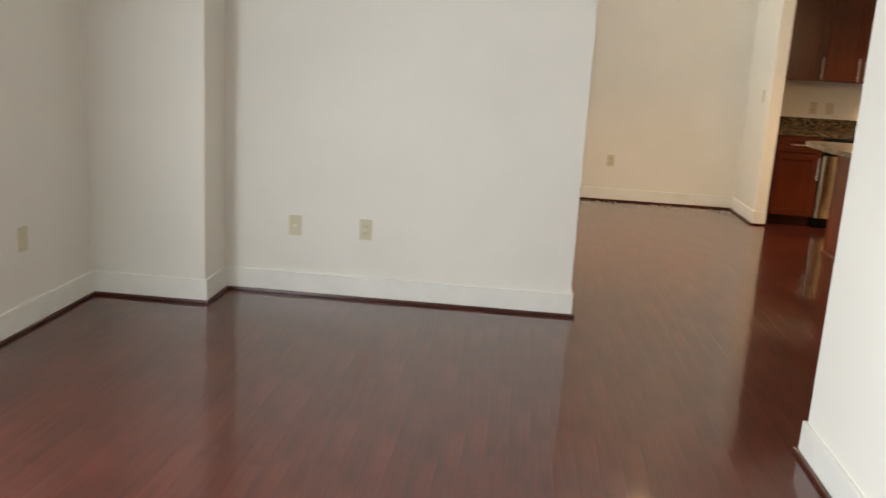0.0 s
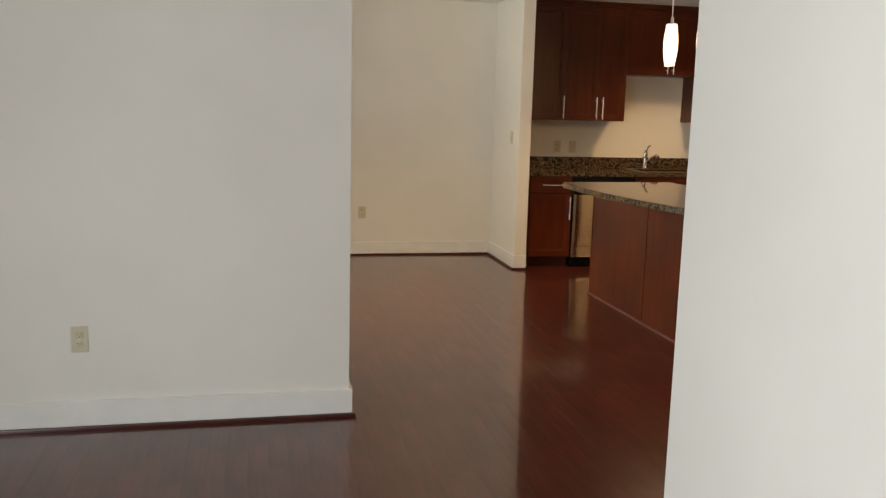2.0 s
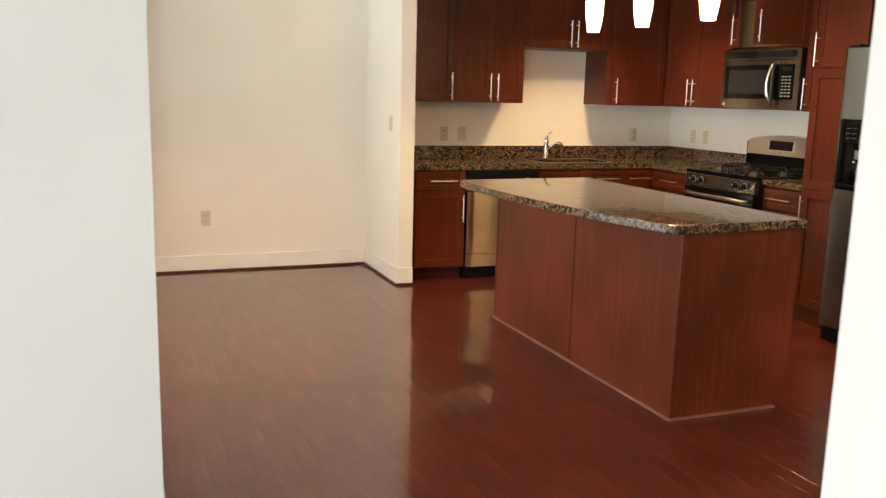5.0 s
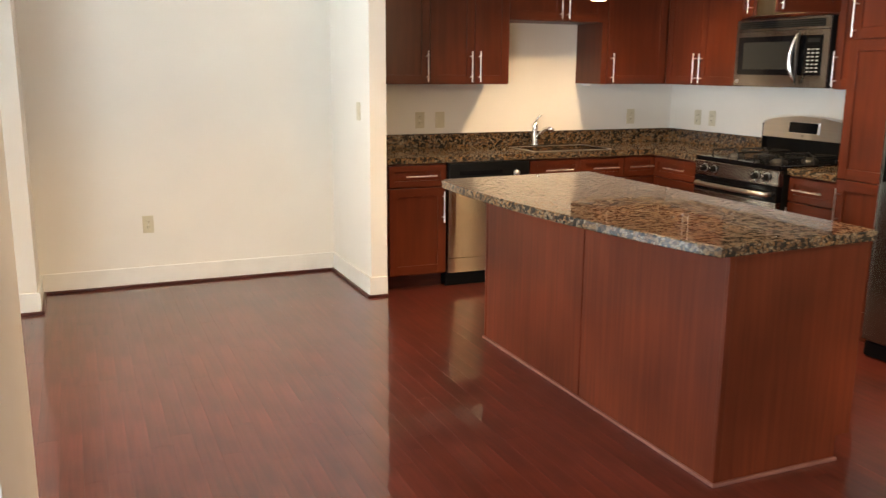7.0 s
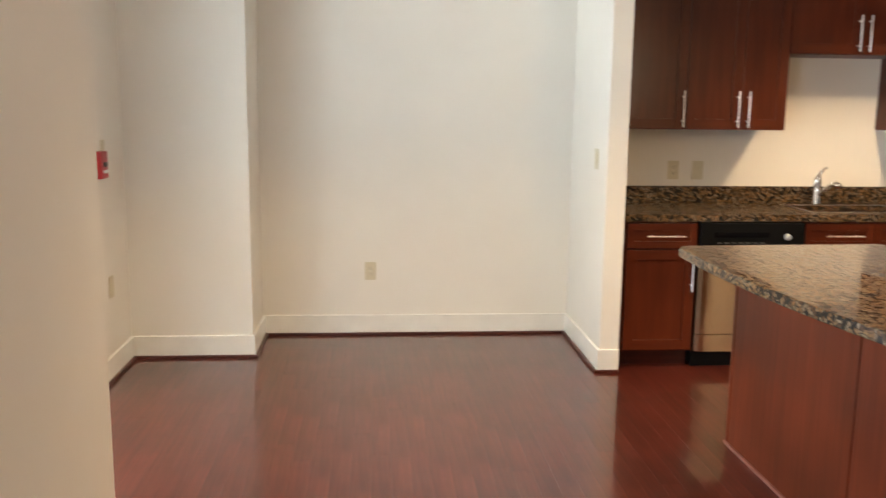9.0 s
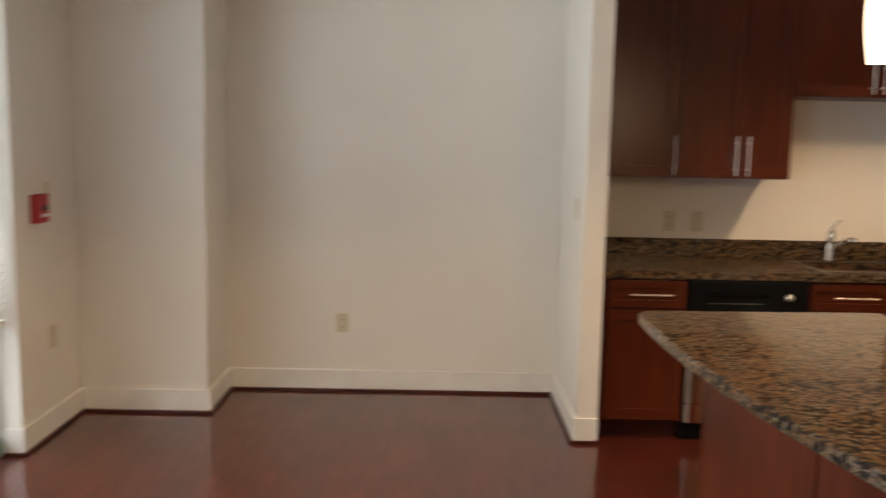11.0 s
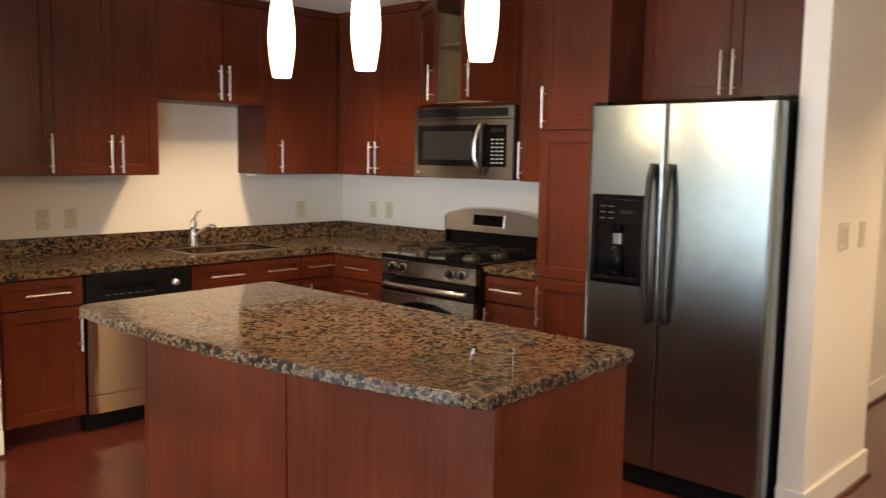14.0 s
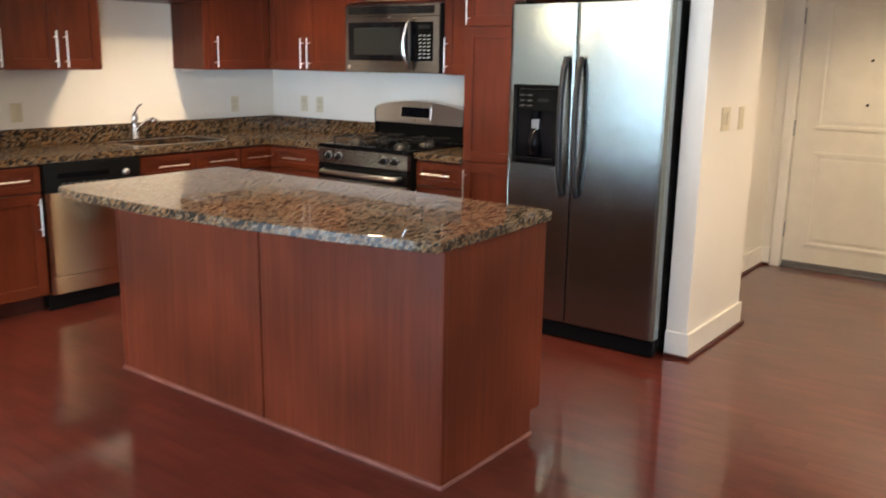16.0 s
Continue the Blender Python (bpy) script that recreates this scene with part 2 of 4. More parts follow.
def bm_box(bm, x0, x1, y0, y1, z0, z1, bevel=0.0):
    made = bmesh.ops.create_cube(bm, size=1.0)["verts"]
    for v in made:
        v.co = Vector(((x0 + x1) / 2 + v.co.x * (x1 - x0), (y0 + y1) / 2 + v.co.y * (y1 - y0), (z0 + z1) / 2 + v.co.z * (z1 - z0)))
    if bevel:
        edges = list({e for v in made for e in v.link_edges})
        bmesh.ops.bevel(bm, geom=edges, offset=bevel, segments=2, affect="EDGES", profile=0.6)
    return bm


def box(x0, x1, y0, y1, z0, z1, bevel=0.0):
    return bm_box(bmesh.new(), x0, x1, y0, y1, z0, z1, bevel)


def bm_cyl(bm, p0, p1, r0, r1=None, seg=16):
    p0, p1 = Vector(p0), Vector(p1)
    made = bmesh.ops.create_cone(bm, cap_ends=True, segments=seg, radius1=r0, radius2=r0 if r1 is None else r1, depth=(p1 - p0).length)["verts"]
    m = Matrix.Translation((p0 + p1) / 2) @ (p1 - p0).to_track_quat("Z", "Y").to_matrix().to_4x4()
    bmesh.ops.transform(bm, matrix=m, verts=made)
    return bm


def cyl(p0, p1, r0, r1=None, seg=16):
    return bm_cyl(bmesh.new(), p0, p1, r0, r1, seg)


def bm_lathe(bm, cx, cy, profile, seg=24):
    rings = []
    for r, z in profile:
        rings.append([bm.verts.new((cx + r * math.cos(2 * math.pi * i / seg), cy + r * math.sin(2 * math.pi * i / seg), z)) for i in range(seg)])
    for a, b in zip(rings, rings[1:]):
        for i in range(seg):
            bm.faces.new((a[i], a[(i + 1) % seg], b[(i + 1) % seg], b[i]))
    return bm


def bm_lathe_x(x, y, z, r, h):
    """Thin round disc standing on the plane x, facing -x."""
    return bm_cyl(bmesh.new(), (x, y, z), (x - h, y, z), r, r * 0.93, 24)


def bm_tube(bm, pts, r, seg=10):
    pts = [Vector(p) for p in pts]
    rings, q, last = [], None, None
    for i, p in enumerate(pts):
        d = (pts[min(i + 1, len(pts) - 1)] - pts[max(i - 1, 0)]).normalized()
        q = d.to_track_quat("Z", "Y") if q is None else last.rotation_difference(d) @ q
        last = d
        rr = r[i] if isinstance(r, (list, tuple)) else r
        rings.append([bm.verts.new(p + q @ Vector((rr * math.cos(2 * math.pi * k / seg), rr * math.sin(2 * math.pi * k / seg), 0))) for k in range(seg)])
    for a, b in zip(rings, rings[1:]):
        for k in range(seg):
            bm.faces.new((a[k], a[(k + 1) % seg], b[(k + 1) % seg], b[k]))
    bm.faces.new(rings[0][::-1])
    bm.faces.new(rings[-1])
    return bm


def bm_prism(bm, outline, z0, z1):
    lo = [bm.verts.new((x, y, z0)) for x, y in outline]
    hi = [bm.verts.new((x, y, z1)) for x, y in outline]
    k = len(outline)
    bm.faces.new(lo[::-1])
    bm.faces.new(hi)
    for i in range(k):
        bm.faces.new((lo[i], lo[(i + 1) % k], hi[(i + 1) % k], hi[i]))
    return bm


def mesh_of(name, bm, material, smooth=False):
    bmesh.ops.recalc_face_normals(bm, faces=bm.faces)
    me = bpy.data.meshes.new(name)
    bm.to_mesh(me)
    bm.free()
    me.materials.append(material)
    if smooth:
        for p in me.polygons:
            p.use_smooth = True
    return me


def part(name, bm, material, parent, label="", smooth=False):
    ob = new(name, mesh_of(name, bm, material, smooth))
    ob.parent = parent
    if label:
        tagged(ob, label)
    return ob


def solid(name, bm, material, label, category, group="", kind="", smooth=False):
    return tagged(new(name, mesh_of(name, bm, material, smooth)), label, category, group, kind)


def thing(name, label, category, group="", at=(0, 0, 0)):
    ob = new(name)
    ob.location = at
    ob.empty_display_size = 0.05
    return tagged(ob, label, category, group)


def struct(name, bm, material, label, category):
    return solid(name, bm, material, label, category, kind="structure")


# ---- large structure ----
WL = "smooth off-white painted plaster wall"
DEN_W, NW_Y, NW_X, NW_B = -2.045, 5.033, 0.613, 5.95
LIV_W, FAR_Y, LIV_EDGE = -0.19, 9.45, 8.27
COL_X = 0.515
STUB_X0, STUB_X1, STUB_Y = 2.515, 2.625, 8.585
KIT_Y, KIT_X = 9.28, 5.38
RW_X, RW_Y = 1.437, 3.45
EW_Y, EW_X0, EW_X1 = 5.475, 4.675, 5.45
HALL_Y, DOOR_X = 5.86, 7.10
SOUTH = -2.6


def wall_with_hole(x0, x1, y0, y1, hy0, hy1, hz0, hz1):
    bm = bmesh.new()
    if hz0 == 0:
        ring = [(y0, 0), (hy0, 0), (hy0, hz1), (hy1, hz1), (hy1, 0), (y1, 0), (y1, CEIL), (y0, CEIL)]
        lo = [bm.verts.new((x0, y, z)) for y, z in ring]
        hi = [bm.verts.new((x1, y, z)) for y, z in ring]
        bm.faces.new(lo)
        bm.faces.new(hi[::-1])
        for k in range(8):
            j = (k + 1) % 8
            bm.faces.new((lo[k], hi[k], hi[j], lo[j]))
        return bm
    bm_box(bm, x0, x1, y0, hy0, 0, CEIL)
    bm_box(bm, x0, x1, hy1, y1, 0, CEIL)
    bm_box(bm, x0, x1, hy0, hy1, hz1, CEIL)
    bm_box(bm, x0, x1, hy0, hy1, 0, hz0)
    return bm


struct("wall_den_west", wall_with_hole(DEN_W - 0.2, DEN_W, SOUTH, NW_Y, 0.2, 2.4, 0.3, 1.8), PAINT, WL + " with a wide window", "wall")
bm = box(DEN_W, -1.40, 4.71, NW_Y, 0, CEIL)
struct("column_den", bm, PAINT, "boxed plaster column in the corner of the room", "column")
struct("wall_partition", box(DEN_W - 0.2, NW_X, NW_Y, NW_B, 0, CEIL), PAINT, "thick off-white partition wall with a square corner", "wall")
struct("wall_den_south", box(DEN_W - 0.2, RW_X + 0.12, SOUTH - 0.15, SOUTH, 0, CEIL), PAINT, WL, "wall")
struct("wall_den_east", box(RW_X, RW_X + 0.12, SOUTH, RW_Y, 0, CEIL), PAINT, WL + " ending at an open passage", "wall")
struct("wall_hall_south", box(RW_X + 0.12, DOOR_X + 0.15, RW_Y - 0.12, RW_Y, 0, CEIL), PAINT, WL, "wall")
struct("wall_living_west", wall_with_hole(LIV_W - 0.2, LIV_W, NW_B, FAR_Y, 6.1, LIV_EDGE, 0.0, 2.3), PAINT, WL + " with a tall window reaching the floor", "wall")
struct("wall_living_north", box(LIV_W - 0.2, STUB_X1, FAR_Y, FAR_Y + 0.15, 0, CEIL), PAINT, WL, "wall")
struct("column_living", box(LIV_W, COL_X, 8.965, FAR_Y, 0, CEIL), PAINT, "boxed plaster column in the corner of the living room", "column")
struct("wall_stub", box(STUB_X0, STUB_X1, STUB_Y, FAR_Y, 0, CEIL), PAINT, "short white stub wall beside the kitchen cabinets", "wall")
struct("wall_kitchen_north", box(STUB_X1, KIT_X + 0.12, KIT_Y, KIT_Y + 0.15, 0, CEIL), PAINT, WL + " behind the kitchen counter", "wall")
struct("wall_kitchen_east", box(KIT_X, KIT_X + 0.07, EW_Y + 0.11, KIT_Y, 0, CEIL), PAINT, WL + " behind the range", "wall")
struct("wall_fridge_end", box(EW_X0, EW_X1, EW_Y, EW_Y + 0.11, 0, CEIL), PAINT, "white end wall beside the refrigerator", "wall")
struct("wall_hall_north", box(EW_X1, DOOR_X, HALL_Y, HALL_Y + 0.12, 0, CEIL), PAINT, WL, "wall")
D0, D1, DH = 4.79, 5.72, 2.04
struct("wall_entry", wall_with_hole(DOOR_X, DOOR_X + 0.15, RW_Y, HALL_Y + 0.12, D0, D1, 0, DH), PAINT, WL + " around the entry door", "wall")
# Unseen sheet added to keep outside light from leaking round the door.
struct("wall_hall_outer", box(DOOR_X + 0.16, DOOR_X + 0.22, RW_Y, HALL_Y + 0.12, 0, CEIL), PAINT, "unseen backing that closes the doorway behind the entry door", "wall")
struct("ceiling", box(DEN_W - 0.25, DOOR_X + 0.25, SOUTH - 0.2, FAR_Y + 0.2, CEIL, CEIL + 0.15), CEILPAINT, "flat white painted ceiling", "ceiling")
floor = struct("floor", box(DEN_W - 0.25, DOOR_X + 0.25, SOUTH - 0.2, FAR_Y + 0.2, -0.12, -0.006), SUBFLOOR, "dark cherry-stained hardwood plank floor with a satin shine", "floor")
struct("ground", box(-300, 300, -300, 300, -0.5, -0.35), GRASS, "green lawn outside the windows", "ground")

# baseboards with a dark shoe moulding; each run: start, end, outward normal
RUNS = [
    ((DEN_W, SOUTH), (DEN_W, 4.71), (1, 0)), ((DEN_W, 4.71), (-1.40, 4.71), (0, -1)), ((-1.40, 4.71), (-1.40, NW_Y), (1, 0)),
    ((-1.40, NW_Y), (NW_X, NW_Y), (0, -1)), ((NW_X, NW_Y), (NW_X, NW_B), (1, 0)), ((LIV_W, NW_B), (NW_X, NW_B), (0, 1)),
    ((LIV_W - 0.08, LIV_EDGE), (LIV_W, LIV_EDGE), (0, -1)), ((LIV_W, LIV_EDGE), (LIV_W, 8.965), (1, 0)), ((LIV_W, 8.965), (COL_X, 8.965), (0, -1)), ((COL_X, 8.965), (COL_X, FAR_Y), (1, 0)),
    ((COL_X, FAR_Y), (STUB_X0, FAR_Y), (0, -1)), ((STUB_X0, STUB_Y), (STUB_X0, FAR_Y), (-1, 0)), ((STUB_X0, STUB_Y), (STUB_X1, STUB_Y), (0, -1)),
    ((RW_X, SOUTH), (RW_X, RW_Y), (-1, 0)), ((RW_X, RW_Y), (DOOR_X, RW_Y), (0, 1)),
    ((EW_X0, EW_Y), (EW_X0, EW_Y + 0.11), (-1, 0)), ((EW_X0, EW_Y), (EW_X1, EW_Y), (0, -1)), ((EW_X1, EW_Y), (EW_X1, HALL_Y), (1, 0)),
    ((EW_X1, HALL_Y), (DOOR_X, HALL_Y), (0, -1)), ((DOOR_X, RW_Y), (DOOR_X, D0 - 0.07), (-1, 0)), ((DOOR_X, D1 + 0.07), (DOOR_X, HALL_Y), (-1, 0)),
]
BASE_H = 0.133


def run_box(a, b, nrm, depth, z0, z1, lift, bevel, ext):
    (ax, ay), (bx, by) = a, b
    if nrm[0]:
        x0, x1 = sorted((ax + nrm[0] * lift, ax + nrm[0] * depth))
        return box(x0, x1, ay - ext, by + ext, z0, z1, bevel)
    y0, y1 = sorted((ay + nrm[1] * lift, ay + nrm[1] * depth))
    return box(ax - ext, bx + ext, y0, y1, z0, z1, bevel)


OUTER = [(NW_X, NW_Y), (NW_X, NW_B), (-1.40, 4.71), (COL_X, 8.965), (LIV_W, LIV_EDGE), (STUB_X0, STUB_Y), (RW_X, RW_Y), (EW_X0, EW_Y), (EW_X1, EW_Y)]
for i, (a, b, nrm) in enumerate(RUNS):
    def grow(d):
        ga = d if a in OUTER else 0.0
        gb = d if b in OUTER else 0.0
        return ((a[0], a[1] - ga), (b[0], b[1] + gb)) if nrm[0] else ((a[0] - ga, a[1]), (b[0] + gb, b[1]))
    eps = 0.0006 * (i % 2)
    ga, gb = grow(0.0145 + eps)
    struct("baseboard", run_box(ga, gb, nrm, 0.015 + eps, 0.0, BASE_H - eps, -0.002, 0.003, 0), TRIM, "tall white-painted wooden baseboard", "baseboard")
    ga, gb = grow(0.030 + eps)
    struct("trim", run_box(ga, gb, nrm, 0.031 + eps, -0.004, 0.018 + eps, 0.0145, 0.006, 0), SHOE, "dark cherry shoe moulding along the baseboard", "trim")

# windows


def window(name, x, y0, y1, z0, z1, bays, label):
    w = tagged(new(name), label, "window", kind="structure")
    fw = 0.055
    bm = bmesh.new()
    for a, b, c, d in ((y0, y1, z1 - fw, z1), (y0, y1, z0, z0 + fw), (y0, y0 + fw, z0 + fw, z1 - fw), (y1 - fw, y1, z0 + fw, z1 - fw)):
        bm_box(bm, x - 0.16, x - 0.08, a, b, c, d, 0.004)
    part("window_frame", bm, TRIM, w, "white painted window frame")
    step = (y1 - y0 - 2 * fw) / bays
    for k in range(bays):
        a = y0 + fw + k * step
        if k:
            part("mullion", box(x - 0.155, x - 0.085, a - 0.03, a + 0.03, z0 + fw, z1 - fw, 0.004), TRIM, w)
        pane = part("pane", box(x - 0.122, x - 0.116, a + (0.03 if k else 0), a + step - (0.03 if k < bays - 1 else 0), z0 + fw, z1 - fw), GLASS, w, "clear glass pane")
        pane.visible_shadow = False
    return w


window("window_1", DEN_W, 0.2, 2.4, 0.3, 1.8, 3, "wide three-bay window with white frame")
W0, W1, WM = 6.10, LIV_EDGE, 7.615
w2 = tagged(new("window_2"), "tall dark green framed window with a low transom, reaching the floor", "window", kind="structure")
for nm, a, b, c, d in (("sill_rail", W0, W1, 0.0, 0.11), ("head_rail", W0, W1, 2.24, 2.3), ("jamb", W0, W0 + 0.05, 0.11, 2.24), ("jamb", W1 - 0.05, W1, 0.11, 2.24), ("mullion", WM - 0.055, WM + 0.055, 0.11, 2.24)):
    part(nm, box(LIV_W - 0.195, LIV_W - 0.125, a, b, c, d, 0.004), DARKGREEN, w2)
part("sill", box(LIV_W - 0.15, LIV_W - 0.085, W0 + 0.002, W1 - 0.002, 0.0, 0.085, 0.006), SILLGREEN, w2, "pale green painted window sill")
for a, b in ((W0 + 0.05, WM - 0.055), (WM + 0.055, W1 - 0.05)):
    part("transom", box(LIV_W - 0.185, LIV_W - 0.13, a, b, 0.575, 0.655, 0.004), DARKGREEN, w2)
    part("glazing_bar", box(LIV_W - 0.175, LIV_W - 0.14, a, b, 0.335, 0.362, 0.003), DARKGREEN, w2)
    for c, d in ((0.11, 0.335), (0.362, 0.575), (0.655, 2.24)):
        pane = part("pane", box(LIV_W - 0.162, LIV_W - 0.156, a, b, c, d), GLASS, w2, "clear glass pane")
        pane.visible_shadow = False

# blinds hanging inside the window reveal
PROFILE = [(-0.021, -0.002), (0.0, 0.0022), (0.021, -0.002)]


def slat_mesh(width):
    bm = bmesh.new()
    for dz in (0.0, -0.0016):
        for u, z in PROFILE:
            for y in (-width / 2, width / 2):
                bm.verts.new((u, y, z + dz))
    v = list(bm.verts)
    for k in (0, 2):
        bm.faces.new((v[k], v[k + 1], v[k + 3], v[k + 2]))
        bm.faces.new((v[6 + k], v[8 + k], v[9 + k], v[7 + k]))
    bm.faces.new((v[0], v[6], v[7], v[1]))
    bm.faces.new((v[4], v[5], v[11], v[10]))
    return mesh_of("slat", bm, BLINDWHITE)


def blind(y0, y1):
    t = thing("window_blind", "white horizontal slat blind lowered over the window", "blind", "blinds in the living room window", (LIV_W - 0.06, (y0 + y1) / 2, 0))
    w = y1 - y0
    me = slat_mesh(w)
    part("head_box", box(-0.025, 0.025, -w / 2, w / 2, 2.24, 2.297, 0.003), BLINDWHITE, t)
    z = 2.215
    while z > 0.69:
        ob = new("slat", me)
        ob.parent = t
        ob.location = (0, 0, z)
        ob.rotation_euler = (0, radians(-32), 0)
        z -= 0.036
    part("bottom_rail", box(-0.02, 0.02, -w / 2, w / 2, 0.645, 0.668, 0.004), BLINDWHITE, t)
    for u in (-w / 2 + 0.09, w / 2 - 0.09):
        part("ladder_cord", cyl((0.024, u, 0.66), (0.024, u, 2.25), 0.0013, seg=6), BLINDWHITE, t)
    part("wand", cyl((0.032, w / 2 - 0.05, 1.25), (0.03, w / 2 - 0.05, 2.24), 0.004, seg=8), BLINDWHITE, t, "thin tilt wand")


blind(W0 + 0.015, WM - 0.012)
blind(WM + 0.012, W1 - 0.02)

# entry door
ent = tagged(new("door_1"), "closed cream two-panel entry door with lever lock", "door", kind="structure")
DX = DOOR_X + 0.03
bm = box(DX, DX + 0.045, D0 + 0.008, D1 - 0.008, 0.012, DH - 0.008, 0.002)
part("door_leaf", bm, DOORPAINT, ent)
for z0, z1 in ((0.17, 0.86), (1.02, 1.90)):
    bm = bmesh.new()
    y0, y1 = D0 + 0.15, D1 - 0.15
    for a, b, c, d in ((y0, y1, z0, z0 + 0.028), (y0, y1, z1 - 0.028, z1), (y0, y0 + 0.028, z0 + 0.028, z1 - 0.028), (y1 - 0.028, y1, z0 + 0.028, z1 - 0.028)):
        bm_box(bm, DX - 0.009, DX + 0.004, a, b, c, d, 0.004)
    bm_box(bm, DX - 0.006, DX + 0.004, y0 + 0.05, y1 - 0.05, z0 + 0.05, z1 - 0.05, 0.005)
    part("door_panel", bm, DOORPAINT, ent)
bm = bmesh.new()
for a, b, c, d in ((D0 - 0.065, D0 + 0.004, 0, DH + 0.065), (D1 - 0.004, D1 + 0.065, 0, DH + 0.065), (D0 + 0.004, D1 - 0.004, DH - 0.004, DH + 0.065)):
    bm_box(bm, DOOR_X - 0.016, DOOR_X + 0.15, a, b, c, d, 0.004)
part("casing", bm, TRIM, ent, "cream painted door casing")
part("threshold", box(DOOR_X - 0.005, DOOR_X + 0.14, D0, D1, 0.0, 0.012, 0.003), GREYMETAL, ent, "dark metal threshold")
part("door_sweep", box(DX - 0.008, DX, D0 + 0.01, D1 - 0.01, 0.014, 0.05, 0.002), GREYMETAL, ent, "grey rubber door sweep")
for z in (0.28, 1.02, 1.80):
    part("hinge", cyl((DX - 0.012, D1 - 0.002, z - 0.055), (DX - 0.012, D1 - 0.002, z + 0.055), 0.009), GREYMETAL, ent, "steel butt hinge")
lock = part("lock_plate", box(DX - 0.016, DX, D0 + 0.035, D0 + 0.115, 0.87, 1.10, 0.005), GREYMETAL, ent, "brushed metal lock plate")
bm = cyl((DX - 0.016, D0 + 0.075, 0.935), (DX - 0.06, D0 + 0.075, 0.935), 0.011)
bm_tube(bm, [(DX - 0.055, D0 + 0.075, 0.935), (DX - 0.058, D0 + 0.12, 0.937), (DX - 0.056, D0 + 0.20, 0.935)], [0.011, 0.009, 0.008])
part("lever", bm, NICKEL, lock, "satin lever handle", True)
bm = cyl((DX - 0.016, D0 + 0.075, 1.045), (DX - 0.026, D0 + 0.075, 1.045), 0.018)
bm_box(bm, DX - 0.04, DX - 0.024, D0 + 0.06, D0 + 0.09, 1.04, 1.05, 0.002)
part("thumb_turn", bm, NICKEL, lock, "small thumb turn")
for z in (1.20, 1.50):
    part("peephole", cyl((DX - 0.011, 5.25, z), (DX + 0.002, 5.25, z), 0.010), SLOT, ent, "dark round peephole")

# ---- kitchen cabinets ----
# A cabinet face lies in a local plane: u runs along the wall, out points into the room.


def facing(axis, face):
    """Box maker for fronts: axis 'y' faces -y at y=face, axis 'x' faces -x at x=face."""
    def f(bm, u0, u1, z0, z1, o0, o1, bevel=0.0):
        u0, u1 = min(u0, u1), max(u0, u1)
        if axis == "y":
            return bm_box(bm, u0, u1, face - o1, face - o0, z0, z1, bevel)
        return bm_box(bm, face - o1, face - o0, u0, u1, z0, z1, bevel)
    return f


def shaker(f, u0, u1, z0, z1, parent, material, name="door", rail=0.058, gap=0.002, turn=None):
    """A framed door: a panel with two stiles and two rails as its own pieces."""
    u0, u1 = min(u0, u1) + gap, max(u0, u1) - gap
    z0, z1 = z0 + gap, z1 - gap

    def piece(nm, par, *dims):
        bm = f(bmesh.new(), *dims)
        if turn:
            bmesh.ops.transform(bm, matrix=turn, verts=bm.verts)
        return part(nm, bm, CHERRY_H if nm == "rail" else material, par)
    d = piece(name, parent, u0 + rail - 0.004, u1 - rail + 0.004, z0 + rail - 0.004, z1 - rail + 0.004, 0.001, 0.011)
    piece("stile", d, u0, u0 + rail, z0, z1, 0.0, 0.02, 0.0015)
    piece("stile", d, u1 - rail, u1, z0, z1, 0.0, 0.02, 0.0015)
    piece("rail", d, u0 + rail, u1 - rail, z0, z0 + rail, 0.0, 0.0197, 0.0015)
    piece("rail", d, u0 + rail, u1 - rail, z1 - rail, z1, 0.0, 0.0197, 0.0015)
    return d


def bar(axis, face, u, z0, z1, u2=None):
    """Bar pull on two posts, upright at u or lying from u to u2."""
    o = 0.02 + 0.032

    def p(uu, zz, out):
        return (uu, face - out, zz) if axis == "y" else (face - out, uu, zz)
    bm = bmesh.new()
    if u2 is None:
        bm_cyl(bm, p(u, z0, o), p(u, z1, o), 0.0047, seg=12)
        for z in (z0 + 0.035, z1 - 0.035):
            bm_cyl(bm, p(u, z, 0.019), p(u, z, o), 0.004, seg=8)
    else:
        bm_cyl(bm, p(u, z0, o), p(u2, z0, o), 0.0047, seg=12)
        for k in (u + 0.035 * (1 if u2 > u else -1), u2 - 0.035 * (1 if u2 > u else -1)):
            bm_cyl(bm, p(k, z0, 0.019), p(k, z0, o), 0.004, seg=8)
    return bm


def carcass(axis, face, back, u0, u1, z0, z1):
    u0, u1 = min(u0, u1), max(u0, u1)
    if axis == "y":
        return box(u0 + 0.0005, u1 - 0.0005, face, back, z0, z1, 0.001)
    return box(face, back, u0 + 0.0005, u1 - 0.0005, z0, z1, 0.001)


def upper(axis, face, back, u0, u1, z0, z1, doors, label):
    """doors: list of (u0, u1, handle_u or None)."""
    t = thing("wall_cabinet", label, "cabinet", "kitchen wall cabinets")
    part("body", carcass(axis, face, back, u0, u1, z0, z1), CHERRY, t)
    f = facing(axis, face)
    part("top_filler", f(bmesh.new(), u0 + 0.001, u1 - 0.001, z1 - 0.045, CEIL - 0.002, 0.0, 0.022, 0.001), CHERRY_H, t)
    for a, b, h in doors:
        d = shaker(f, a, b, z0 + 0.002, z1 - 0.05, t, CHERRY)
        if h is not None:
            part("handle", bar(axis, face, h, z0 + 0.015, z0 + 0.225), NICKEL, d, "satin bar pull")
    return t


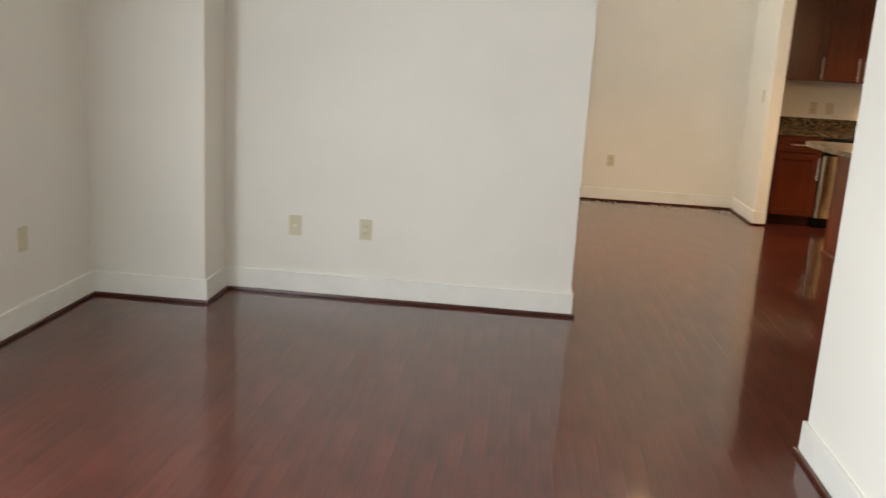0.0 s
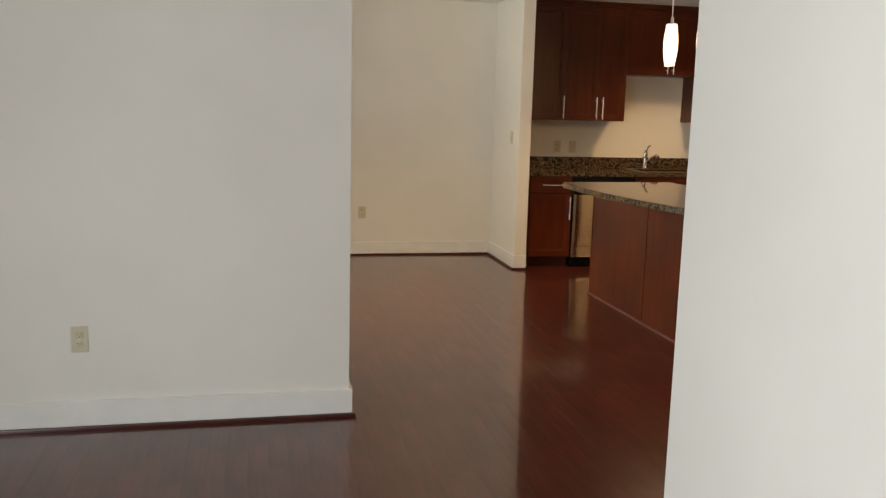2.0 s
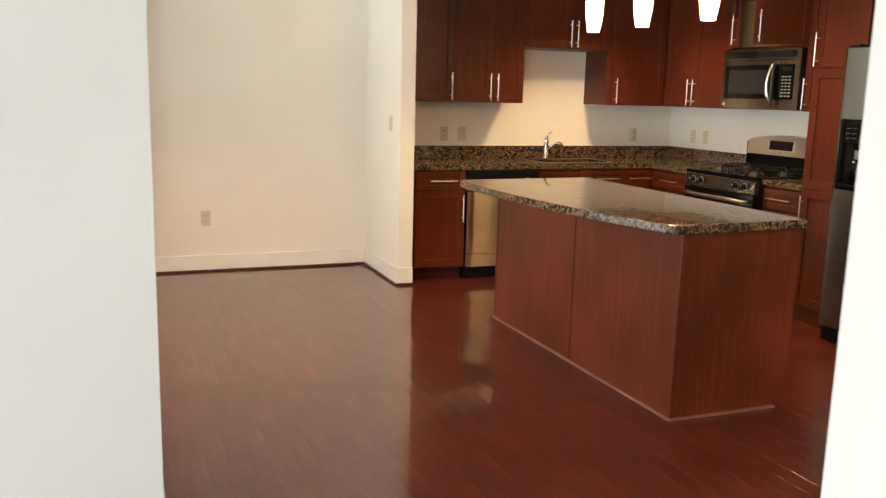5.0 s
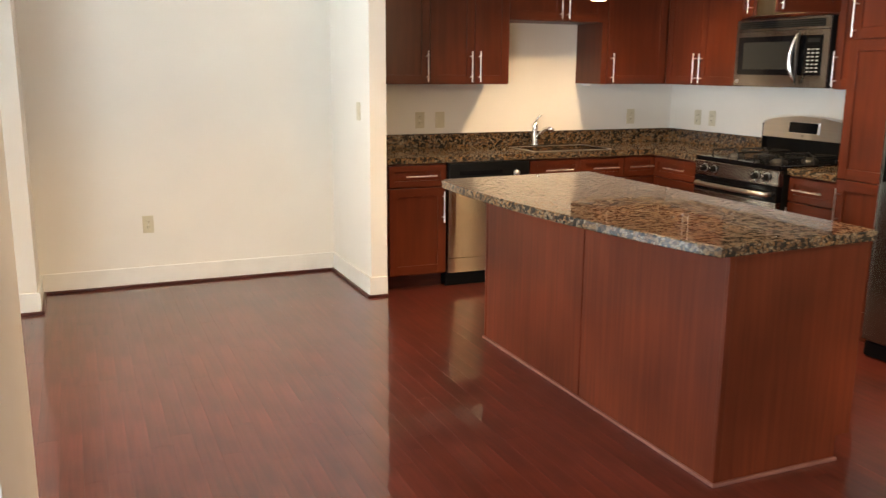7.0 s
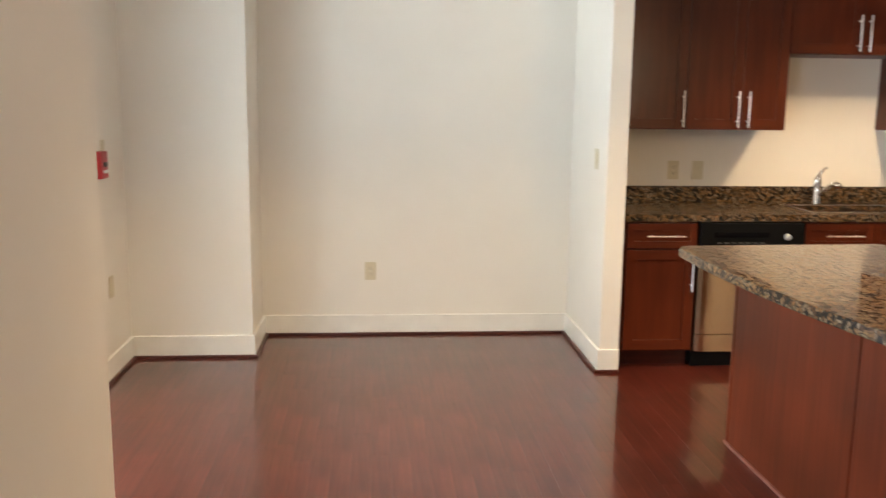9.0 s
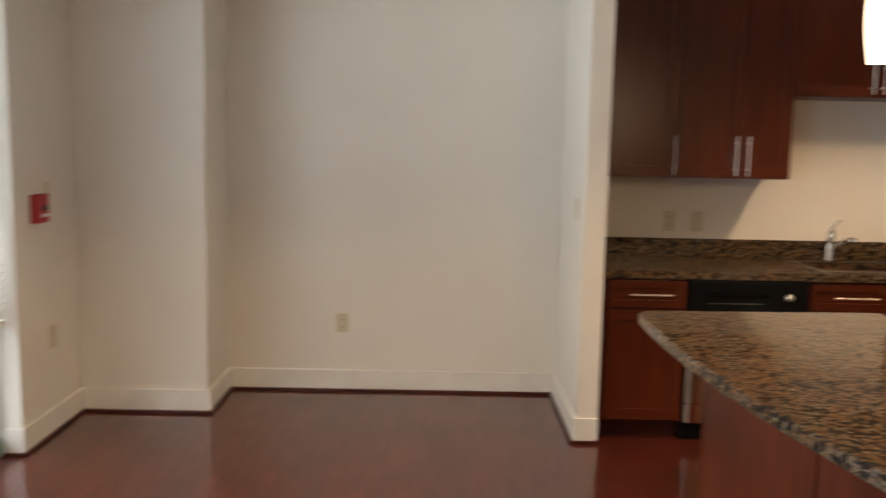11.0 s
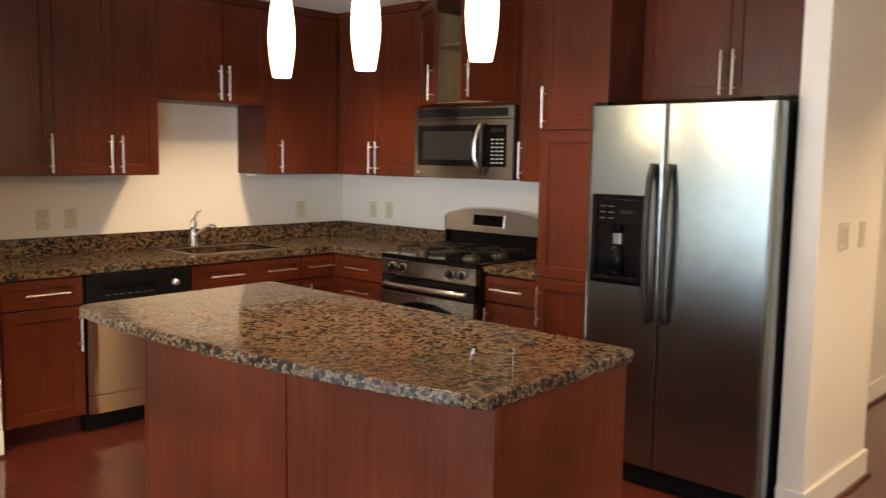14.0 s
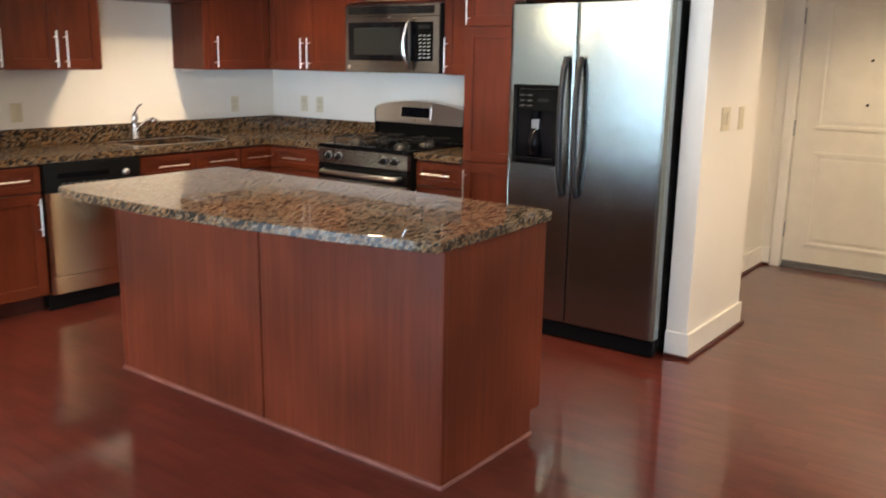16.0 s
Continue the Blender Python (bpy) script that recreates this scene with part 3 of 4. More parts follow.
U0, UT = 1.37, CEIL - 0.004
UF, UX = 8.93, 5.04
upper("y", UF, KIT_Y, 2.627, 3.06, U0, UT, [(2.627, 3.06, 3.035)], "cherry shaker wall cabinet with one door")
upper("y", UF, KIT_Y, 3.06, 3.665, U0, UT, [(3.06, 3.395, 3.365), (3.395, 3.665, 3.428)], "cherry shaker wall cabinet with two doors")
upper("y", UF, KIT_Y, 3.665, 4.445, 1.815, UT, [(3.665, 4.10, 4.07), (4.10, 4.445, 4.13)], "short cherry wall cabinet above the sink")
upper("y", UF, KIT_Y, 4.445, 5.04, U0, UT, [(4.49, 5.015, 4.525)], "cherry shaker wall cabinet in the corner")
upper("x", UX, KIT_X, 8.93, 8.11, U0, UT, [(8.90, 8.52, 8.555), (8.52, 8.11, 8.49)], "cherry shaker wall cabinet beside the microwave")
upper("x", UX, KIT_X, 7.30, 6.935, U0, UT, [(7.30, 6.96, 7.275)], "narrow cherry wall cabinet beside the tall pantry")

# cabinet over the microwave, hollow, both doors ajar
c = thing("wall_cabinet", "cherry cabinet above the microwave with both doors ajar", "cabinet", "kitchen wall cabinets")
y0, y1, z0, z1 = 7.302, 8.108, 1.815, UT
bm = bmesh.new()
bm_box(bm, UX, KIT_X, y0, y0 + 0.018, z0, z1)
bm_box(bm, UX, KIT_X, y1 - 0.018, y1, z0, z1)
bm_box(bm, UX, KIT_X, y0 + 0.018, y1 - 0.018, z0, z0 + 0.018)
bm_box(bm, UX, KIT_X, y0 + 0.018, y1 - 0.018, z1 - 0.05, z1)
part("body", bm, CHERRY, c)
bm = box(KIT_X - 0.012, KIT_X - 0.002, y0 + 0.019, y1 - 0.019, z0 + 0.019, z1 - 0.051)
part("back_panel", bm, INSIDE, c, "light wood back panel")
part("shelf", box(UX + 0.06, KIT_X - 0.014, y0 + 0.023, y1 - 0.023, 2.19, 2.208), INSIDE, c, "light wood shelf")
for a, b in ((y0 + 0.0185, y0 + 0.0225), (y1 - 0.0225, y1 - 0.0185)):
    part("side_liner", box(UX + 0.002, KIT_X - 0.0125, a, b, z0 + 0.0185, z1 - 0.0505), INSIDE, c, "light wood side lining")
part("bottom_liner", box(UX + 0.002, KIT_X - 0.0125, y0 + 0.023, y1 - 0.023, z0 + 0.0185, z0 + 0.0215), INSIDE, c)
for hinge, side, ang in ((y1, -1, 32), (y0, 1, 68)):
    f = facing("x", 0.0)
    rot = Matrix.Translation((UX, hinge, 0)) @ Matrix.Rotation(radians(ang * side), 4, "Z")
    d = shaker(f, 0.0, side * 0.398, z0 + 0.002, z1 - 0.05, c, CHERRY, turn=rot)
    hb = bar("x", 0.0, side * 0.37, z0 + 0.02, z0 + 0.23)
    bmesh.ops.transform(hb, matrix=rot, verts=hb.verts)
    part("handle", hb, NICKEL, d, "satin bar pull")

# tall pantry and cabinet above the refrigerator
PX = 4.75
PY0, PY1 = 6.525, 6.932
t = thing("pantry_cabinet", "tall cherry pantry cabinet beside the refrigerator", "cabinet")
part("body", carcass("x", PX, KIT_X, PY0, PY1, 0.0, UT), CHERRY, t)
f = facing("x", PX)
part("top_filler", f(bmesh.new(), PY0 + 0.001, PY1 - 0.001, UT - 0.045, CEIL - 0.002, 0.0, 0.022, 0.001), CHERRY_H, t)
for z0, z1, h in ((1.65, UT - 0.05, (1.66, 1.87)), (0.885, 1.648, None), (0.11, 0.883, (0.625, 0.835))):
    d = shaker(f, PY0, PY1, z0, z1, t, CHERRY)
    if h:
        part("handle", bar("x", PX, PY1 - 0.03, h[0], h[1]), NICKEL, d, "satin bar pull")
OFX = 5.05
upper("x", OFX, KIT_X, 6.523, 5.588, 1.80, UT, [(6.523, 6.06, 6.09), (6.06, 5.60, 6.03)], "cherry cabinet above the refrigerator")

# base cabinets
BF, BX, CT0, CT1 = 8.66, 4.77, 0.862, 0.902


def base(axis, face, back, u0, u1, fronts, label):
    """fronts: list of (u0, u1, z0, z1, handle) with handle None, ('h', a, b) or ('v', u)."""
    t = thing("base_cabinet", label, "cabinet", "kitchen base cabinets")
    a, b = min(u0, u1), max(u0, u1)
    part("body", carcass(axis, face, back, a, b, 0.10, CT0 - 0.001), CHERRY, t)
    f = facing(axis, face)
    part("toe_kick", f(bmesh.new(), a + 0.001, b - 0.001, 0.0, 0.10, -0.09, -0.072), SHOE, t, "dark recessed toe kick")
    for p0, p1, z0, z1, h in fronts:
        d = shaker(f, p0, p1, z0, z1, t, CHERRY_H if z1 - z0 < 0.25 else CHERRY, "drawer" if z1 - z0 < 0.25 else "door", 0.04 if z1 - z0 < 0.25 else 0.058)
        if h and h[0] == "h":
            part("handle", bar(axis, face, h[1], (z0 + z1) / 2, 0, h[2]), NICKEL, d, "satin bar pull")
        elif h:
            part("handle", bar(axis, face, h[1], z1 - 0.24, z1 - 0.03), NICKEL, d, "satin bar pull")
    return t


DR0, DR1 = 0.705, 0.852
base("y", BF, KIT_Y, 2.63, 3.075, [(2.66, 3.07, DR0, DR1, ("h", 2.77, 2.99)), (2.66, 3.07, 0.11, 0.70, ("v", 3.045))], "cherry base cabinet with a drawer over a door")
base("y", BF, KIT_Y, 3.70, 4.49, [(3.705, 4.12, DR0, DR1, ("h", 3.82, 4.045)), (4.12, 4.49, DR0, DR1, ("h", 4.21, 4.43)),
     (3.705, 4.12, 0.11, 0.70, ("v", 4.09)), (4.12, 4.49, 0.11, 0.70, ("v", 4.15))], "cherry sink base cabinet with two doors")
base("y", BF, KIT_Y, 4.49, 4.775, [(4.495, 4.765, DR0, DR1, ("h", 4.53, 4.74)), (4.495, 4.765, 0.11, 0.70, ("v", 4.55))], "narrow cherry base cabinet at the inner corner")
base("x", BX, KIT_X, 8.655, 8.095, [(8.62, 8.10, DR0, DR1, ("h", 8.47, 8.25)), (8.62, 8.10, 0.55, 0.70, ("h", 8.47, 8.25)), (8.62, 8.10, 0.33, 0.545, ("h", 8.47, 8.25)), (8.62, 8.10, 0.11, 0.325, ("h", 8.47, 8.25))], "cherry drawer base cabinet beside the range")
base("x", BX, KIT_X, 7.305, 6.935, [(7.30, 6.94, DR0, DR1, ("h", 7.24, 7.02)), (7.30, 6.94, 0.11, 0.70, ("v", 7.275))], "small cherry base cabinet between range and pantry")

# countertop with sink cut-out and backsplash
SX0, SX1, SY0, SY1 = 3.80, 4.42, 8.74, 9.10
ct = thing("countertop", "polished brown speckled granite countertop on the cabinets", "countertop")
bm = bmesh.new()
CF, CX = BF - 0.03, BX - 0.03
for a, b, cc, d in ((2.627, SX0, CF, KIT_Y - 0.001), (SX0, SX1, CF, SY0), (SX0, SX1, SY1, KIT_Y - 0.001), (SX1, KIT_X - 0.001, CF, KIT_Y - 0.001), (CX, KIT_X - 0.001, 8.088, CF)):
    bm_box(bm, a, b, cc, d, CT0, CT1)
bmesh.ops.remove_doubles(bm, verts=bm.verts, dist=0.0001)
part("slab", bm, GRANITE, ct)
part("slab", box(CX, KIT_X - 0.001, 6.934, 7.312, CT0, CT1, 0.004), GRANITE, ct)
BS = 1.005
part("backsplash", box(2.627, KIT_X - 0.022, KIT_Y - 0.021, KIT_Y - 0.001, CT1, BS, 0.003), GRANITE, ct)
part("backsplash", box(KIT_X - 0.021, KIT_X - 0.001, 8.088, KIT_Y - 0.001, CT1, BS, 0.003), GRANITE, ct)
part("backsplash", box(KIT_X - 0.021, KIT_X - 0.001, 6.955, 7.312, CT1, BS, 0.003), GRANITE, ct)
part("backsplash", box(CX + 0.08, KIT_X - 0.022, 6.934, 6.953, CT1, BS, 0.003), GRANITE, ct)

sink = thing("kitchen_sink", "stainless steel undermount sink basin set in the granite", "sink")
bm = bmesh.new()
bm_box(bm, SX0 - 0.012, SX1 + 0.012, SY0 - 0.012, SY1 + 0.012, 0.69, 0.70)
for a, b, cc, d in ((SX0 - 0.012, SX0, SY0, SY1), (SX1, SX1 + 0.012, SY0, SY1), (SX0 - 0.012, SX1 + 0.012, SY0 - 0.012, SY0), (SX0 - 0.012, SX1 + 0.012, SY1, SY1 + 0.012)):
    bm_box(bm, a, b, cc, d, 0.70, CT0 - 0.001)
part("basin", bm, STEEL, sink)
bm = bmesh.new()
for a, b, cc, d in ((SX0 - 0.012, SX0 + 0.002, SY0, SY1), (SX1 - 0.002, SX1 + 0.012, SY0, SY1), (SX0 - 0.012, SX1 + 0.012, SY0 - 0.012, SY0 + 0.002), (SX0 - 0.012, SX1 + 0.012, SY1 - 0.002, SY1 + 0.012)):
    bm_box(bm, a, b, cc, d, CT1 + 0.0003, CT1 + 0.003)
part("rim", bm, STEEL, sink, "thin steel rim")
part("drain", cyl((4.1, 8.92, 0.70), (4.1, 8.92, 0.704), 0.045), CHROME, sink, "round chrome drain")
fa = thing("faucet", "chrome single-lever kitchen faucet with pull-out spout", "faucet")
FX, FY = 4.03, 9.165
bm = bm_lathe(bmesh.new(), FX, FY, [(0.001, CT1), (0.03, CT1), (0.03, CT1 + 0.008), (0.022, CT1 + 0.02), (0.02, CT1 + 0.12), (0.024, CT1 + 0.15), (0.02, CT1 + 0.172), (0.001, CT1 + 0.178)])
part("column", bm, CHROME, fa, smooth=True)
bm = bm_tube(bmesh.new(), [(FX, FY, CT1 + 0.05), (FX + 0.03, FY - 0.05, CT1 + 0.10), (FX + 0.045, FY - 0.085, CT1 + 0.130), (FX + 0.06, FY - 0.12, CT1 + 0.137), (FX + 0.068, FY - 0.145, CT1 + 0.122)], [0.012, 0.014, 0.017, 0.02, 0.019])
part("spout", bm, CHROME, fa, smooth=True)
bm = bm_tube(bmesh.new(), [(FX, FY, CT1 + 0.165), (FX + 0.006, FY - 0.008, CT1 + 0.195), (FX + 0.022, FY - 0.022, CT1 + 0.225), (FX + 0.035, FY - 0.035, CT1 + 0.235)], [0.012, 0.009, 0.008, 0.006])
part("lever", bm, CHROME, fa, smooth=True)

# dishwasher
dw = thing("dishwasher", "stainless dishwasher with black control panel", "dishwasher")
X0, X1 = 3.082, 3.695
part("body", box(X0, X1, BF + 0.01, KIT_Y - 0.03, 0.02, CT0 - 0.002), BLACK, dw)


def bowed_front(x0, x1, y, back, z0, z1, bow):
    """A sheet front that bulges a little in the middle and rolls over at both ends."""
    out = []
    for k in range(25):
        u = -1 + 2 * k / 24
        out.append(((x0 + x1) / 2 + u * (x1 - x0) / 2, y + bow * u * u + 0.008 * abs(u) ** 24))
    return bm_prism(bmesh.new(), out + [(x1, back), (x0, back)], z0, z1)


part("door", bowed_front(X0 + 0.004, X1 - 0.004, BF - 0.040, BF + 0.01, 0.205, 0.69, 0.008), STEEL_V, dw, "brushed steel door panel")
part("kick_panel", bowed_front(X0 + 0.004, X1 - 0.004, BF - 0.034, BF + 0.01, 0.10, 0.200, 0.008), STEEL_V, dw, "brushed steel lower panel")
cp = part("control_panel", box(X0 + 0.002, X1 - 0.002, BF - 0.036, BF + 0.01, 0.695, 0.856, 0.006), BLACK, dw, "glossy black control panel")
part("grip", box(X0 + 0.08, X0 + 0.40, BF - 0.044, BF - 0.034, 0.772, 0.800, 0.004), GLOSSBLACK, cp)
part("knob", cyl((X1 - 0.105, BF - 0.036, 0.775), (X1 - 0.105, BF - 0.058, 0.775), 0.020, 0.017), NICKEL, cp, "round metal dial", True)
bm = bmesh.new()
for k in range(7):
    bm_box(bm, X0 + 0.10 + k * 0.042, X0 + 0.125 + k * 0.042, BF - 0.0372, BF - 0.034, 0.737, 0.742)
part("print", bm, GREYMARK, cp, "row of small printed marks")
part("toe_kick", box(X0, X1, BF + 0.02, BF + 0.03, 0.0, 0.10), BLACK, dw)

# range
RY0, RY1, RXF = 7.315, 8.083, 4.69
rg = thing("gas_range", "stainless gas range with black cooktop and curved backguard", "range")
part("body", box(RXF + 0.03, KIT_X - 0.01, RY0, RY1, 0.03, 0.895, 0.004), BLACK, rg)
od = part("oven_door", box(RXF - 0.012, RXF + 0.028, RY0 + 0.004, RY1 - 0.004, 0.20, 0.690, 0.006), STEEL_D, rg, "stainless oven door darkened as if mirroring the island")
bm = bmesh.new()
arch = [(RY0 + 0.11, 0.32), (RY1 - 0.11, 0.32)]
for k in range(13):
    s = k / 12
    arch.append((RY1 - 0.11 - s * (RY1 - RY0 - 0.22), 0.575 + 0.075 * math.sin(math.pi * s) ** 0.7))
front = [bm.verts.new((RXF - 0.015, y, z)) for y, z in arch]
rear = [bm.verts.new((RXF - 0.010, y, z)) for y, z in arch]
bm.faces.new(front)
for k in range(len(arch)):
    j = (k + 1) % len(arch)
    bm.faces.new((front[k], rear[k], rear[j], front[j]))
part("oven_window", bm, GLOSSBLACK, od, "dark arched oven window")
part("handle_band", box(RXF - 0.010, RXF + 0.03, RY0 + 0.004, RY1 - 0.004, 0.692, 0.785, 0.004), GLOSSBLACK, rg, "glossy black band behind the handle")
bm = bm_tube(bmesh.new(), [(RXF - 0.012, RY0 + 0.05, 0.735), (RXF - 0.05, RY0 + 0.07, 0.735), (RXF - 0.058, RY0 + 0.2, 0.735), (RXF - 0.06, (RY0 + RY1) / 2, 0.735), (RXF - 0.058, RY1 - 0.2, 0.735), (RXF - 0.05, RY1 - 0.07, 0.735), (RXF - 0.012, RY1 - 0.05, 0.735)], 0.015)
part("handle", bm, STEEL, od, "thick rounded steel handle", True)
part("drawer", box(RXF - 0.008, RXF + 0.028, RY0 + 0.004, RY1 - 0.004, 0.05, 0.19, 0.005), STEEL_D, rg)
bm = box(RXF - 0.006, RXF + 0.05, RY0 + 0.002, RY1 - 0.002, 0.787, 0.885, 0.006)
pan = part("knob_panel", bm, STEEL_D, rg, "stainless knob panel")
for y in (RY1 - 0.10, RY1 - 0.19, RY0 + 0.19, RY0 + 0.10):
    bm = cyl((RXF - 0.006, y, 0.838), (RXF - 0.034, y, 0.838), 0.023, 0.019, 20)
    bm_box(bm, RXF - 0.042, RXF - 0.03, y - 0.006, y + 0.006, 0.822, 0.854, 0.002)
    kn = part("knob", bm, BLACK, pan, "black burner knob")
    part("pointer", box(RXF - 0.0435, RXF - 0.0415, y - 0.0015, y + 0.0015, 0.84, 0.853), WHITEMARK, kn)
    part("bezel", bm_lathe_x(RXF - 0.006, y, 0.838, 0.0275, 0.003), GREYMETAL, pan, "thin metal bezel", True)
part("cooktop", box(RXF - 0.002, KIT_X - 0.09, RY0, RY1, 0.886, 0.912, 0.006), GLOSSBLACK, rg, "black enamel cooktop")
for bx in (4.86, 5.12):
    for by in (RY0 + 0.19, RY1 - 0.19):
        bn = part("burner", bm_lathe(bmesh.new(), bx, by, [(0.001, 0.934), (0.035, 0.934), (0.042, 0.926), (0.05, 0.924), (0.055, 0.912)]), DARKHANDLE, rg, "round gas burner", True)
        bm = bmesh.new()
        for k in range(4):
            a = k * math.pi / 2 + math.pi / 4
            ca, sa = math.cos(a), math.sin(a)
            bm_tube(bm, [(bx + ca * 0.13, by + sa * 0.17, 0.912), (bx + ca * 0.13, by + sa * 0.17, 0.948), (bx + ca * 0.11, by + sa * 0.14, 0.954), (bx + ca * 0.03, by + sa * 0.03, 0.954)], 0.0055, 6)
        for s in (-1, 1):
            bm_cyl(bm, (bx - 0.09, by + s * 0.12, 0.95), (bx + 0.09, by + s * 0.12, 0.95), 0.0055, seg=6)
        part("grate", bm, IRON, rg, "cast-iron pan grate")
part("back_panel", box(KIT_X - 0.085, KIT_X - 0.012, RY0 + 0.004, RY1 - 0.004, 0.912, 1.06, 0.004), BLACK, rg)
# backguard: curved top edge
prof = []
for k in range(17):
    s = k / 16
    y = RY0 - 0.008 + s * (RY1 - RY0 + 0.016)
    prof.append((y, 1.135 + 0.045 * math.sin(math.pi * min(max(s, 0.0), 1.0)) ** 0.8))
bm = bmesh.new()
ring_f, ring_b = [], []
for y, z in [(prof[0][0] + 0.012, 1.03)] + prof + [(prof[-1][0] - 0.012, 1.03)]:
    lean = (z - 1.03) * 0.10
    ring_f.append(bm.verts.new((KIT_X - 0.125 + lean, y, z)))
    ring_b.append(bm.verts.new((KIT_X - 0.012, y, z)))
bm.faces.new(ring_f)
bm.faces.new(ring_b[::-1])
for k in range(len(ring_f)):
    j = (k + 1) % len(ring_f)
    bm.faces.new((ring_f[k], ring_b[k], ring_b[j], ring_f[j]))
bg = part("backguard", bm, STEEL, rg, "stainless backguard with rounded top")
bm = box(-0.004, 0.004, -0.125, 0.125, -0.035, 0.035, 0.003)
bmesh.ops.transform(bm, matrix=Matrix.Translation((KIT_X - 0.118, 7.72, 1.105)) @ Matrix.Rotation(radians(6), 4, "Y"), verts=bm.verts)
part("display", bm, GLOSSBLACK, bg, "black clock display")
for u0, u1, z0, z1 in ((-0.131, 0.131, 0.035, 0.040), (-0.131, 0.131, -0.040, -0.035), (-0.131, -0.125, -0.035, 0.035), (0.125, 0.131, -0.035, 0.035)):
    bm = box(-0.005, 0.004, u0, u1, z0, z1)
    bmesh.ops.transform(bm, matrix=Matrix.Translation((KIT_X - 0.118, 7.72, 1.105)) @ Matrix.Rotation(radians(6), 4, "Y"), verts=bm.verts)
    part("display_rim", bm, NICKEL, bg)
part("badge", cyl((KIT_X - 0.126, 7.72, 1.052), (KIT_X - 0.119, 7.72, 1.052), 0.008), GREYMETAL, bg)
for y in (RY0 - 0.009, RY1 + 0.001):
    part("end_cap", box(KIT_X - 0.122, KIT_X - 0.012, y, y + 0.008, 0.93, 1.12, 0.003), BLACK, rg, "black end cap")

# microwave
MX, MZ0, MZ1 = 4.955, 1.375, 1.808
mw = thing("microwave", "stainless over-range microwave with black window", "microwave")
MY0, MY1 = 7.306, 8.104
part("body", box(MX + 0.03, KIT_X - 0.004, MY0, MY1, MZ0, MZ1 - 0.002, 0.003), BLACK, mw)


def bowed(y0, y1, z0, z1, lift, depth=0.006):
    """A panel that follows the microwave's bowed front, lifted off it."""
    out = []
    for k in range(15):
        y = y0 + (y1 - y0) * k / 14
        u = 2 * (y - MY0) / (MY1 - MY0) - 1
        out.append((MX + 0.022 * u * u - lift, y))
    return bm_prism(bmesh.new(), out + [(x + depth, y) for x, y in reversed(out)], z0, z1)


part("front", bowed(MY0 + 0.002, MY1 - 0.002, MZ0 + 0.003, MZ1 - 0.082, 0.0, 0.05), STEEL_D, mw, "brushed steel front")
vt = part("vent_panel", bowed(MY0 + 0.002, MY1 - 0.002, MZ1 - 0.078, MZ1 - 0.004, -0.002, 0.05), STEEL_D, mw)
part("grille", bowed(MY0 + 0.04, MY1 - 0.035, MZ1 - 0.064, MZ1 - 0.018, 0.001), BLACK, vt, "black vent grille")
for k in range(3):
    part("louvre", bowed(MY0 + 0.045, MY1 - 0.04, MZ1 - 0.056 + k * 0.013, MZ1 - 0.053 + k * 0.013, 0.003, 0.003), DARKHANDLE, vt)
part("window", bowed(MY0 + 0.045, MY1 - 0.035, MZ0 + 0.075, MZ1 - 0.115, 0.003), GLOSSBLACK, mw, "black glass window and keypad band")
part("screen", bowed(MY0 + 0.29, MY1 - 0.09, MZ0 + 0.112, MZ1 - 0.150, 0.0045, 0.003), SCREEN, mw, "grey perforated window screen")
hx = MX - 0.006
for side in (1, -1):
    pts, rad = [], []
    for k in range(17):
        s = k / 16
        bulge = math.sin(math.pi * s)
        pts.append((hx - 0.006 - 0.040 * bulge ** 0.6, MY0 + 0.205 + side * 0.026 * bulge, MZ0 + 0.022 + s * (MZ1 - MZ0 - 0.12)))
        rad.append(0.006 + (0.010 if side > 0 else 0.004) * bulge ** 0.5)
    part("handle", bm_tube(bmesh.new(), pts, rad), CHROME if side > 0 else DARKHANDLE, mw, "curved chrome handle" if side > 0 else "dark inner edge of the handle", True)
kp = part("keypad", bowed(MY0 + 0.052, MY0 + 0.165, MZ0 + 0.085, MZ1 - 0.125, 0.0045, 0.003), MATTEBLACK, mw, "black keypad")
part("display", bowed(MY0 + 0.065, MY0 + 0.15, MZ1 - 0.158, MZ1 - 0.135, 0.0055, 0.003), SCREEN, kp, "small dark display")
for r in range(7):
    for k in range(3):
        y = MY0 + 0.066 + k * 0.032
        part("key", bowed(y, y + 0.018, MZ0 + 0.094 + r * 0.0225, MZ0 + 0.102 + r * 0.0225, 0.0055, 0.002), KEYGREY, kp)
part("badge", cyl((MX + 0.02, MY1 - 0.04, MZ0 + 0.032), (MX + 0.012, MY1 - 0.04, MZ0 + 0.032), 0.012), NICKEL, mw, "small round metal badge")
part("lamp_lens", box(MX + 0.06, MX + 0.12, 7.75, 7.95, MZ0 - 0.006, MZ0 + 0.001), PLATE, mw, "pale lamp lens underneath")

# refrigerator
FRX, FY0, FY1, FZ = 4.537, 5.600, 6.505, 1.75
SPLIT = 6.105
fr = thing("refrigerator", "stainless side-by-side refrigerator with ice dispenser and dark handles", "refrigerator")
part("body", box(FRX + 0.075, KIT_X - 0.03, FY0 + 0.006, FY1 - 0.006, 0.03, FZ + 0.008, 0.004), BLACK, fr, "black side casing")
part("grille", box(FRX + 0.03, FRX + 0.075, FY0 + 0.01, FY1 - 0.01, 0.005, 0.085, 0.004), BLACK, fr, "black toe grille")


